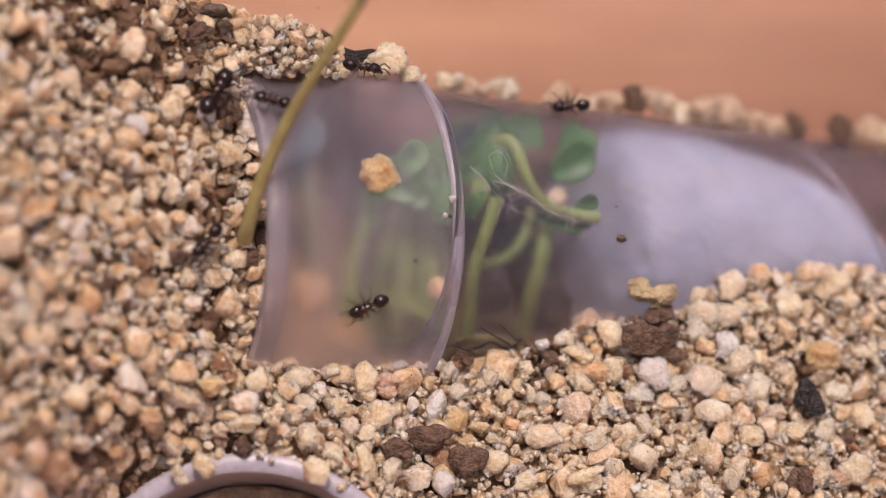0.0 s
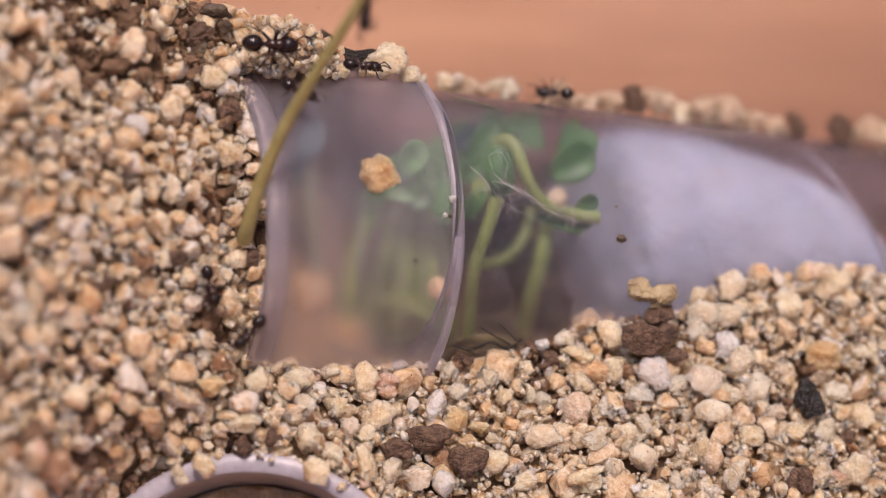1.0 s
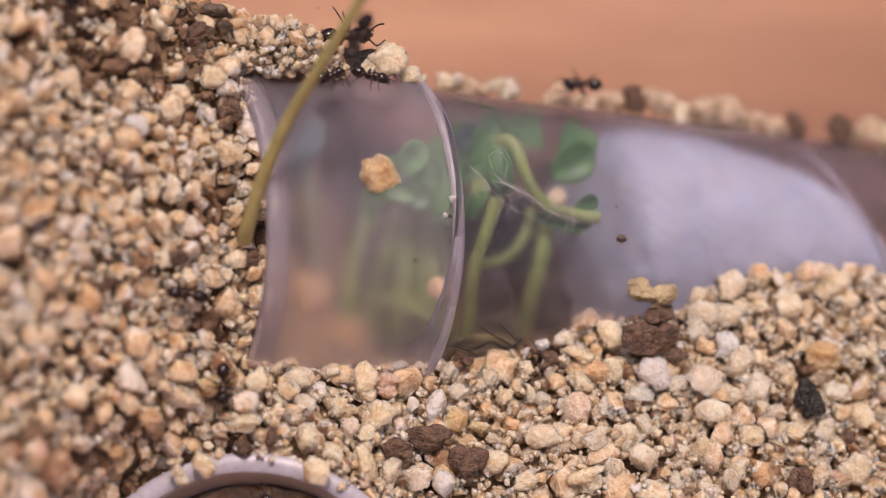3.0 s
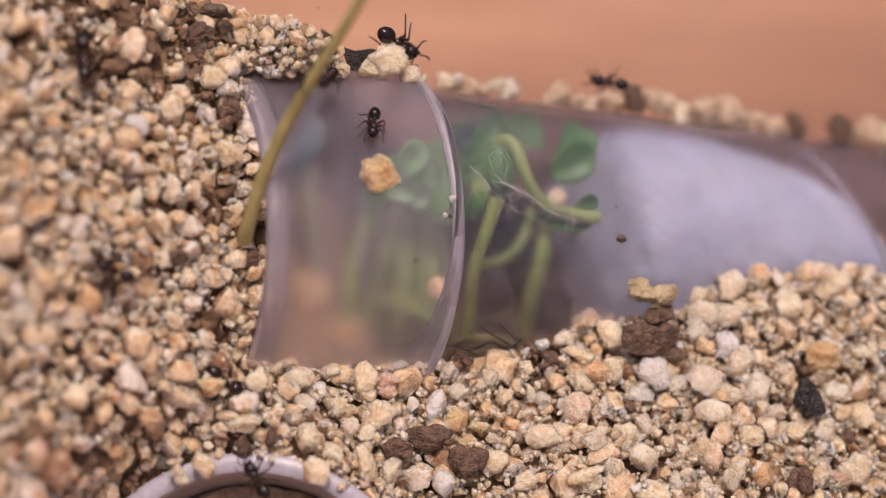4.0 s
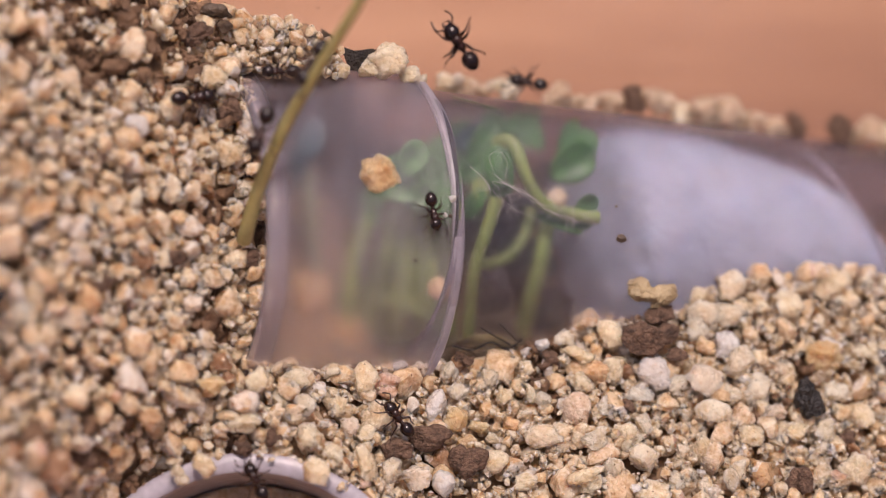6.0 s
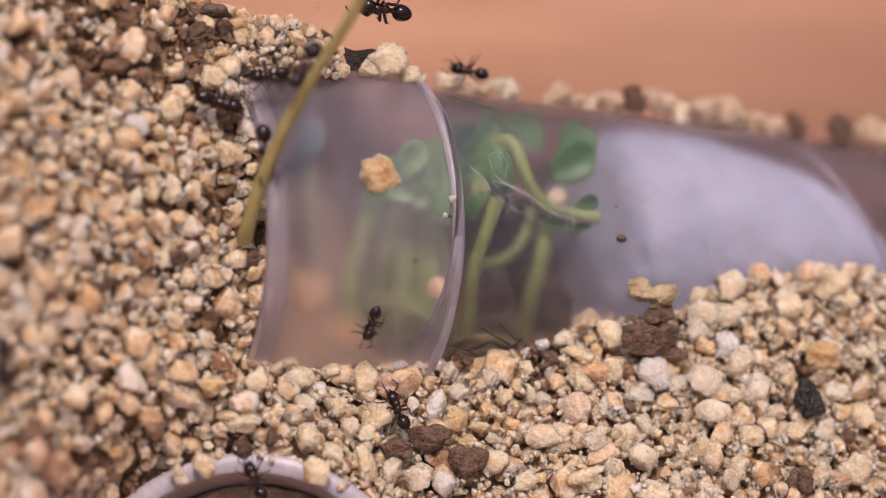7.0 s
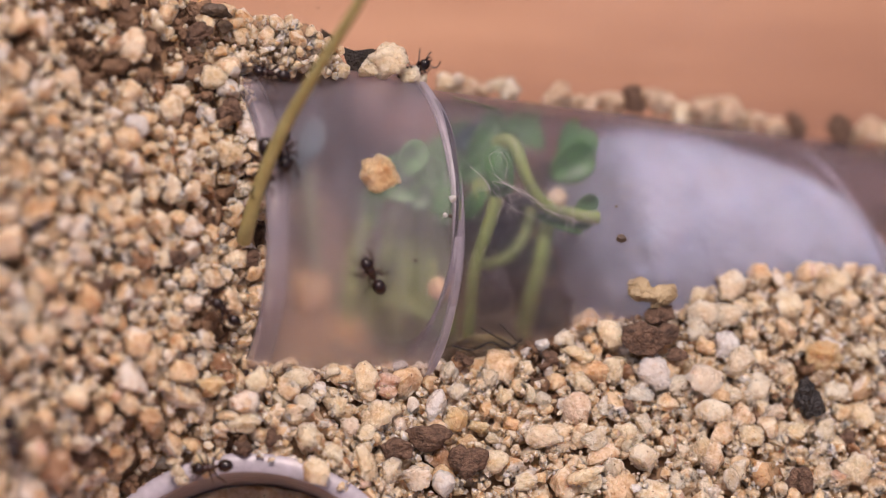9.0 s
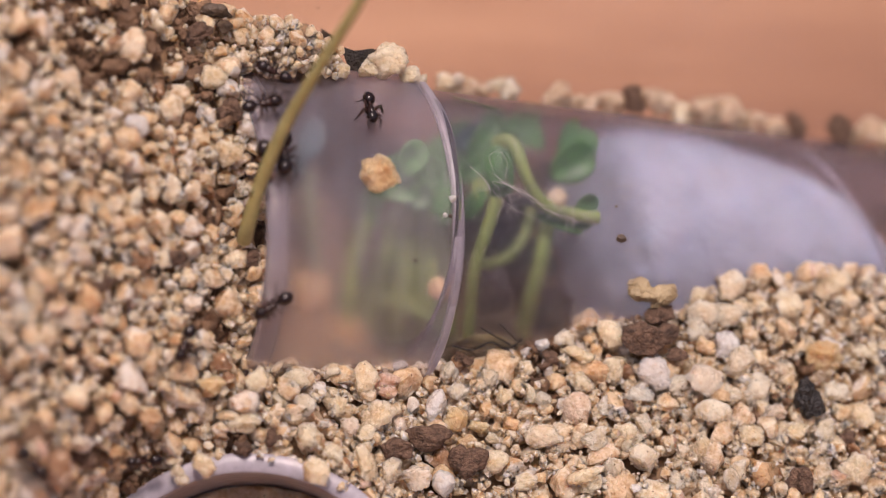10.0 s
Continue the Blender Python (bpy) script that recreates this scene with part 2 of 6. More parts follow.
def lathe(profile, base, axis, sides=96, closed=True):
    """Rings of (along, radius) turned about an axis from base."""
    a = Vector(axis).normalized()
    e1 = a.orthogonal().normalized()
    e2 = a.cross(e1)
    verts, faces, n = [], [], len(profile)
    for s, r in profile:
        for i in range(sides):
            g = 2 * math.pi * i / sides
            verts.append(base + a * s + (e1 * math.cos(g) + e2 * math.sin(g)) * r)
    for j in range(n if closed else n - 1):
        k = (j + 1) % n
        for i in range(sides):
            h = (i + 1) % sides
            faces.append((j * sides + i, j * sides + h, k * sides + h, k * sides + i))
    return verts, faces


def sweep(points, radii, sides=10, steps=6):
    """A round rod along a smooth line through points."""
    pts = [Vector(p) for p in points]
    line, rad = [], []
    for i in range(len(pts) - 1):
        p0, p1, p2, p3 = pts[max(i - 1, 0)], pts[i], pts[i + 1], pts[min(i + 2, len(pts) - 1)]
        for k in range(steps):
            f = k / steps
            line.append(0.5 * (2 * p1 + (p2 - p0) * f + (2 * p0 - 5 * p1 + 4 * p2 - p3) * f * f + (3 * p1 - p0 - 3 * p2 + p3) * f ** 3))
            rad.append(radii[i] * (1 - f) + radii[i + 1] * f)
    line.append(pts[-1])
    rad.append(radii[-1])
    verts, faces = [], []
    e1 = (line[1] - line[0]).orthogonal()
    for i, p in enumerate(line):
        d = (line[min(i + 1, len(line) - 1)] - line[max(i - 1, 0)]).normalized()
        e1 = (e1 - d * e1.dot(d)).normalized()
        e2 = d.cross(e1)
        for k in range(sides):
            g = 2 * math.pi * k / sides
            verts.append(p + (e1 * math.cos(g) + e2 * math.sin(g)) * rad[i])
    for i in range(len(line) - 1):
        for k in range(sides):
            h = (k + 1) % sides
            faces.append((i * sides + k, i * sides + h, (i + 1) * sides + h, (i + 1) * sides + k))
    faces.append(tuple(range(sides))[::-1])
    faces.append(tuple((len(line) - 1) * sides + k for k in range(sides)))
    return verts, faces


def ball(level):
    bm = bmesh.new()
    bmesh.ops.create_icosphere(bm, subdivisions=level, radius=1)
    bm.verts.ensure_lookup_table()
    co = np.array([v.co[:] for v in bm.verts])
    fa = np.array([[v.index for v in f.verts] for f in bm.faces])
    bm.free()
    return co, fa


BALL1, BALL2, BALL3, BALL4 = ball(1), ball(2), ball(3), ball(4)


def chipped(source, cuts=9, bumps=0.06, seed=0, keep=0.62, lumps=0.0):
    """A worn grain: a ball with flats broken off it and a knobbly skin."""
    rng = np.random.RandomState(seed)
    co = source[0].copy()
    if rng.rand() < lumps:
        far = np.full(len(co), 0.55)
        for _ in range(rng.randint(3, 6)):
            c = rng.normal(size=3) * 0.4
            r = rng.uniform(0.42, 0.75)
            along = co @ c
            root = along * along - c @ c + r * r
            far = np.maximum(far, np.where(root > 0, along + np.sqrt(np.clip(root, 0, None)), 0))
        co = co * far[:, None]
        co /= np.abs(co).max()
    for _ in range(cuts):
        n = rng.normal(size=3)
        n /= np.linalg.norm(n)
        d = rng.uniform(keep, 0.92)
        over = co @ n - d
        co -= np.outer(np.clip(over, 0, None) * 0.93, n)
    off = rng.uniform(-50, 50, 3)
    for i, p in enumerate(co):
        q = Vector(p * 1.7 + off)
        q2 = Vector(p * 4.5 + off)
        co[i] = p * (1 + bumps * 2.2 * noise.noise(q) + bumps * noise.noise(q2) + 0.55 * bumps * noise.noise(q2 * 2.3) + 0.3 * bumps * noise.noise(q2 * 4.6))
    co -= co.mean(0)
    return co / np.abs(co).max()


def turned(rng):
    q = rng.normal(size=4)
    w, x, y, z = q / np.linalg.norm(q)
    return np.array([[1 - 2 * (y * y + z * z), 2 * (x * y - w * z), 2 * (x * z + w * y)],
                     [2 * (x * y + w * z), 1 - 2 * (x * x + z * z), 2 * (y * z - w * x)],
                     [2 * (x * z - w * y), 2 * (y * z + w * x), 1 - 2 * (x * x + y * y)]])


# ---- the lie of the things ----
AX1 = bench(math.cos(radians(23)), 0.0, -math.sin(radians(23)))               # sleeve
C1 = spot(545, 412, -9.5)
R1 = 12.8
AX2 = bench(math.cos(radians(28)), -0.085, -math.sin(radians(28))).normalized()   # test tube
R2 = 10.4
C2 = spot(820, 405, -11.5)
PANE_P = Vector((-10, 20.6, 0))
PANE_H = Vector((1, 0.15, 0)).normalized()
PANE_N = Vector((PANE_H.y, -PANE_H.x, 0))


def lie(a, b):
    """How far the sand stands out of the reference plane at a chart point."""
    left = np.clip((470 - a) / 470.0, 0, 1.6)
    foot = np.interp(a, [300, 430, 560, 770, 830, 1000, 1300, 1568, 1900], [1.2, 0.6, -1.5, -6.2, -6.6, -8.0, -10.8, -13.5, -16])
    line = np.interp(a, [300, 560, 770, 900, 1040, 1200, 1300, 1568, 1900], [640, 640, 648, 622, 566, 545, 500, 485, 470])
    low = foot + 0.42 * UNIT * np.clip(b - line, -400, 600)
    low = np.maximum(low, foot)
    side = 0.5 + 12.5 * left ** 1.15 - 4.0 * np.clip((260 - b) / 260.0, 0, 1.3) + 0.8 * np.clip((b - 640) / 240, 0, 1.5)
    k = np.clip((520 - a) / 170.0, 0, 1)
    k = k * k * (3 - 2 * k)
    out = low * (1 - k) + side * k
    mouth = np.hypot(a - 437, b - 1134)
    near = np.clip((460 - mouth) / 110.0, 0, 1)
    return out * (1 - near) + np.minimum(out, 1.3) * near

# ---- ground, table, pane ----
def table():
    v = [(-400, -400, -26), (400, -400, -26), (400, 500, -26), (-400, 500, -26)]
    v += [(x, y, -56) for x, y, z in v]
    f = [(0, 1, 2, 3), (7, 6, 5, 4), (0, 4, 5, 1), (1, 5, 6, 2), (2, 6, 7, 3), (3, 7, 4, 0)]
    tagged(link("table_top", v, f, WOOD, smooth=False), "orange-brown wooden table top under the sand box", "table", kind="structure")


SKY_A = [-400, 330, 400, 470, 540, 600, 640, 730, 780, 1000, 1300, 1568, 2000]
SKY_B = [-300, 0, 16, 32, 42, 88, 118, 140, 160, 190, 225, 250, 300]
GAP = [(428, 128), (452, 200), (470, 270), (480, 350), (478, 420), (466, 500), (448, 570), (425, 640), (520, 640), (640, 642), (770, 646), (830, 632),
       (900, 626), (960, 596), (1040, 562), (1110, 558), (1200, 548), (1262, 492), (1370, 488), (1470, 470), (1568, 492), (1950, 480), (1950, 100), (720, 135), (600, 136)]


def inside(a, b, poly):
    hit = False
    j = len(poly) - 1
    for i in range(len(poly)):
        (x1, y1), (x2, y2) = poly[i], poly[j]
        if (y1 > b) != (y2 > b) and a < (x2 - x1) * (b - y1) / (y2 - y1) + x1:
            hit = not hit
        j = i
    return hit


RING = (437, 1134, 326)
CELL = 5
A0, B0, NA, NB = -300, -160, 440, 270


def open_ground():
    m = np.zeros((NA, NB), dtype=bool)
    for i in range(NA):
        a = A0 + i * CELL
        top = np.interp(a, SKY_A, SKY_B)
        for j in range(NB):
            b = B0 + j * CELL
            m[i, j] = b > top and not (a > 600 and b < 300) and math.hypot((a - 456) / 17, (b - 402) / 36) > 1 and not inside(a, b, GAP) and math.hypot(a - RING[0], b - RING[1]) > RING[2] - 5 + 16 * noise.noise(Vector((a * 0.025, b * 0.025, 0.5)))
    return m


def bed():
    """The sand body under the loose grains, down to the table, closed behind by the pane."""
    na, nb = 90, 60
    verts, faces = [], []
    for i in range(na):
        for j in range(nb):
            a = -320 + i * 2320 / (na - 1)
            b = np.interp(a, SKY_A, SKY_B) + (1200 - np.interp(a, SKY_A, SKY_B)) * j / (nb - 1)
            w = float(lie(a, b)) - 1.9
            if inside(a, b, GAP) or (a > 600 and b < 400):
                edge = min(1.0, max(0.0, (a - 425) / 30.0))
                w = min(w, -8 - 0.0195 * (a - 560)) - 15.0 * edge
            if math.hypot(a - RING[0], b - RING[1]) < RING[2] - 30:
                w -= 16.0
            if math.hypot((a - 456) / 30, (b - 402) / 55) < 1:
                w -= 5.0
            p = spot(a, b, w)
            back = (p - PANE_P).dot(PANE_N)
            if back < 0.4:
                p = p + PANE_N * (0.4 - back)
            verts.append(p)
    top = len(verts)
    for i in range(na - 1):
        for j in range(nb - 1):
            k = i * nb + j
            faces.append((k, k + 1, k + nb + 1, k + nb))
    rim = [i * nb for i in range(na)] + [(na - 1) * nb + j for j in range(1, nb)] + [i * nb + nb - 1 for i in range(na - 2, -1, -1)] + [j for j in range(nb - 2, 0, -1)]
    for k in rim:
        verts.append(Vector((verts[k].x, verts[k].y, -25.9)))
    for i in range(len(rim)):
        h = (i + 1) % len(rim)
        faces.append((rim[i], rim[h], top + h, top + i))
    return tagged(link("ground", verts, faces, BED), "bed of coarse pale sand mixed with dark soil", "sand", kind="structure")


def pane():
    e = thing("glass_pane", PANE_P + Vector((0, 0, -26)), "clear upright pane closing the sand box, a few specks on it", "glass pane")
    c = []
    for s, z, d in ((-40, -26, 0), (75, -26, 0), (75, 42, 0), (-40, 42, 0), (-40, -26, -2), (75, -26, -2), (75, 42, -2), (-40, 42, -2)):
        q = PANE_P + PANE_H * s + PANE_N * d
        c.append((q.x, q.y, z))
    f = [(0, 1, 2, 3), (7, 6, 5, 4), (0, 4, 5, 1), (1, 5, 6, 2), (2, 6, 7, 3), (3, 7, 4, 0)]
    link("sheet", c, f, PANE, e, smooth=False).visible_shadow = False
    for a, b, r in ((490, 14, 0.07), (505, 20, 0.05), (562, 14, 0.08), (604, 30, 0.05), (690, 40, 0.04), (930, 25, 0.06), (1262, 8, 0.05)):
        d = (spot(a, b, 0) - spot(a, b, 40)).normalized()
        o = spot(a, b, 40)
        q = o + d * ((PANE_P - o).dot(PANE_N) / d.dot(PANE_N)) + PANE_N * r * 0.3
        link("speck", BALL2[0] * r * np.array([1, 0.5, 1]) + np.array(q), BALL2[1], HUSK, e)


# ---- tubes ----
def tube(e, base, axis, length, outer, inner, material, ends, name="wall"):
    soft = 0.12
    wall = link(name, *lathe([(soft, outer), (soft + 0.05, outer), (length - soft - 0.05, outer), (length - soft, outer), (length - soft, inner), (length - soft - 0.05, inner), (soft + 0.05, inner), (soft, inner)], base, axis), material, e)
    if material in (SLEEVE, GLASS):
        wall.visible_shadow = False
    for at, way in ends:
        s0 = 0.0 if at == 0 else length
        w = 1 if at == 0 else -1
        # FAINT rim is widened to paint the whitish reflection along the mouth
        far = 1.5 if way is FAINT else 0.6
        link("rim", *lathe([(s0 + w * far, outer + 0.012), (s0 + w * 0.12, outer + 0.02), (s0, outer - 0.12), (s0, inner + 0.12), (s0 + w * 0.12, inner - 0.02), (s0 + w * far, inner - 0.012)],
             base, axis), way, e, "milky cut edge").visible_shadow = False


def sleeve():
    base = C1 - AX1 * 7.6
    e = thing("plastic_sleeve", base, "hazy translucent plastic sleeve lying half buried in sand", "tube")
    tube(e, base, AX1, 15.1, R1, R1 - 1.0, SLEEVE, ((0, FAINT), (1, RIM)))


UP2 = (bench(0, 1, 0) - AX2 * bench(0, 1, 0).dot(AX2)).normalized()


def test_tube():
    base = C2 - AX2 * 6.0
    e = thing("test_tube", base, "fogged clear test tube pushed into the sleeve, half buried", "tube")
    tube(e, base, AX2, 62.0, R2, R2 - 0.8, GLASS, ())
    ring = []
    for k in range(49):
        g = 2 * math.pi * k / 48
        side = (UP2 * math.cos(g) + AX2.cross(UP2) * math.sin(g)) * (R2 - 0.95)
        ring.append(C2 + AX2 * (33.5 - 0.62 * side.dot(UP2)) + side)
    link("waterline", *sweep(ring, [0.16] * 49, 6, 2), RIM, e, "pale line where the water begins")


def cotton():
    base = C2 + AX2 * 10.6
    e = thing("cotton_plug", base, "damp white cotton plug inside the test tube", "cotton plug")
    v, f = lathe([(0.0, 0.01), (0.1, 3.0), (0.3, 6.0), (0.7, 7.8), (1.4, 8.9), (2.4, 9.25)] + [(3.2 + i * 0.8, 9.35) for i in range(24)] + [(24.2, 9.0), (25.2, 7), (25.4, 4), (25.6, 0.01)], base, AX2, 96, False)
    out = []
    for p in v:
        q = (p - base)
        s = q.dot(AX2)
        side = q - AX2 * s
        n = noise.noise(q * 0.35) * 0.5 + noise.noise(q * 1.1) * 0.25
        slant = -0.62 * side.dot(UP2) * min(1.0, max(0.0, (s - 4) / 18.0))
        ragged = 1.5 * max(0.0, -side.dot(UP2) / 9.35) * max(0.0, 1 - s / 9.0) - 0.7 * noise.noise(q * 0.22) * max(0.0, 1 - s / 6.0)
        high = max(0.0, side.dot(UP2) / 9.35) * min(1.0, max(0.0, (s - 11.0) / 12.0))
        side_in = UP2 * (-high * 1.6)
        out.append(p + side_in - side * (max(n, -0.05) * 0.09) + AX2 * (n * 0.8 + slant + ragged))
    link("wad", out, f, COTTON, e)
    rng = random.Random(12)
    for k in range(14):
        g = rng.uniform(0, 6.28)
        side = UP2 * math.cos(g) + AX2.cross(UP2) * math.sin(g)
        o = base + side * rng.uniform(5.5, 8.6) + AX2 * rng.uniform(0.2, 1.2)
        tip = o - AX2 * rng.uniform(0.6, 2.2) + side * rng.uniform(-0.8, 0.4)
        link("fibre", *sweep([o, o.lerp(tip, 0.5) + Vector((rng.uniform(-0.3, 0.3), 0, rng.uniform(-0.3, 0.3))), tip], [0.03, 0.025, 0.012], 5, 4), HAIR, e)


def low_tube():
    axis = bench(0.03, 0.17, 0.98).normalized()
    top = spot(437, 1132, 3.2)
    base = top - axis * 16
    e = thing("plastic_tube", base, "end of a second hazy plastic tube standing out of the sand", "tube")
    tube(e, base, axis, 16.0, 13.5, 12.1, THICK, ((1, THICK),))
    # pale sand added inside to bounce sunlight onto the upper inner wall
    e = thing("tube_sand", base, "pale sand lying inside the second tube", "sand", kind="stuff")
    v, f = lathe([(2.0, 11.9), (6.2, 11.95)] + [(6.4 + 0.05 * k, 11.5 - k) for k in range(11)] + [(6.9, 0.3)], base, axis, 64, False)
    link("heap", [p + axis * (0.9 * noise.noise(p * 0.8) + 0.5 * noise.noise(p * 2.1)) for p in v], f + [tuple(range(len(v) - 64, len(v)))], GRAIN_MANY, e)


table()
GROUND = bed()
pane()
sleeve()
test_tube()
cotton()
low_tube()
FREE = open_ground()


# ---- stones and crumbs that stand out ----
def stone(name, a, b, w, size, material, label, category, seed, turn=0.0, cuts=9, bumps=0.07, source=None):
    """A single stone: half widths in mm across, along and out of the slope."""
    source = source or (BALL4 if max(size) > 0.6 else BALL3)
    keep = {PALE: 0.58, ORANGE: 0.5, GREY: 0.46, SOIL: 0.38}.get(material, 0.44)
    co = chipped(source, cuts + (0 if material is SOIL else 5), bumps * 1.15, seed, keep, {PALE: 0.1, GREY: 0.15, ORANGE: 0.0, SOIL: 0.9}.get(material, 0.25))
    co = co / np.abs(co).max(0) * np.array(size) * 1.05
    c, s = math.cos(radians(turn)), math.sin(radians(turn))
    co = np.stack([co[:, 0] * c - co[:, 1] * s, co[:, 0] * s + co[:, 1] * c, co[:, 2]], 1)
    o = np.array(spot(a, b, w))
    ex, ey, ez = np.array(bench(1, 0, 0)), np.array(bench(0, 1, 0)), np.array(bench(0, 0, 1))
    pts = np.outer(co[:, 0], ex) + np.outer(co[:, 1], ey) + np.outer(co[:, 2], ez)
    faces = source[1]
    me = bpy.data.meshes.new(name)
    me.from_pydata((pts * MM).tolist(), [], faces.tolist())
    me.materials.append(material)
    me.polygons.foreach_set("use_smooth", np.ones(len(me.polygons), dtype=bool))
    if material is not SOIL:
        me.set_sharp_from_angle(angle=radians(26))
    ob = new(name, me)
    ob.location = Vector(o) * MM
    return tagged(ob, label, category)


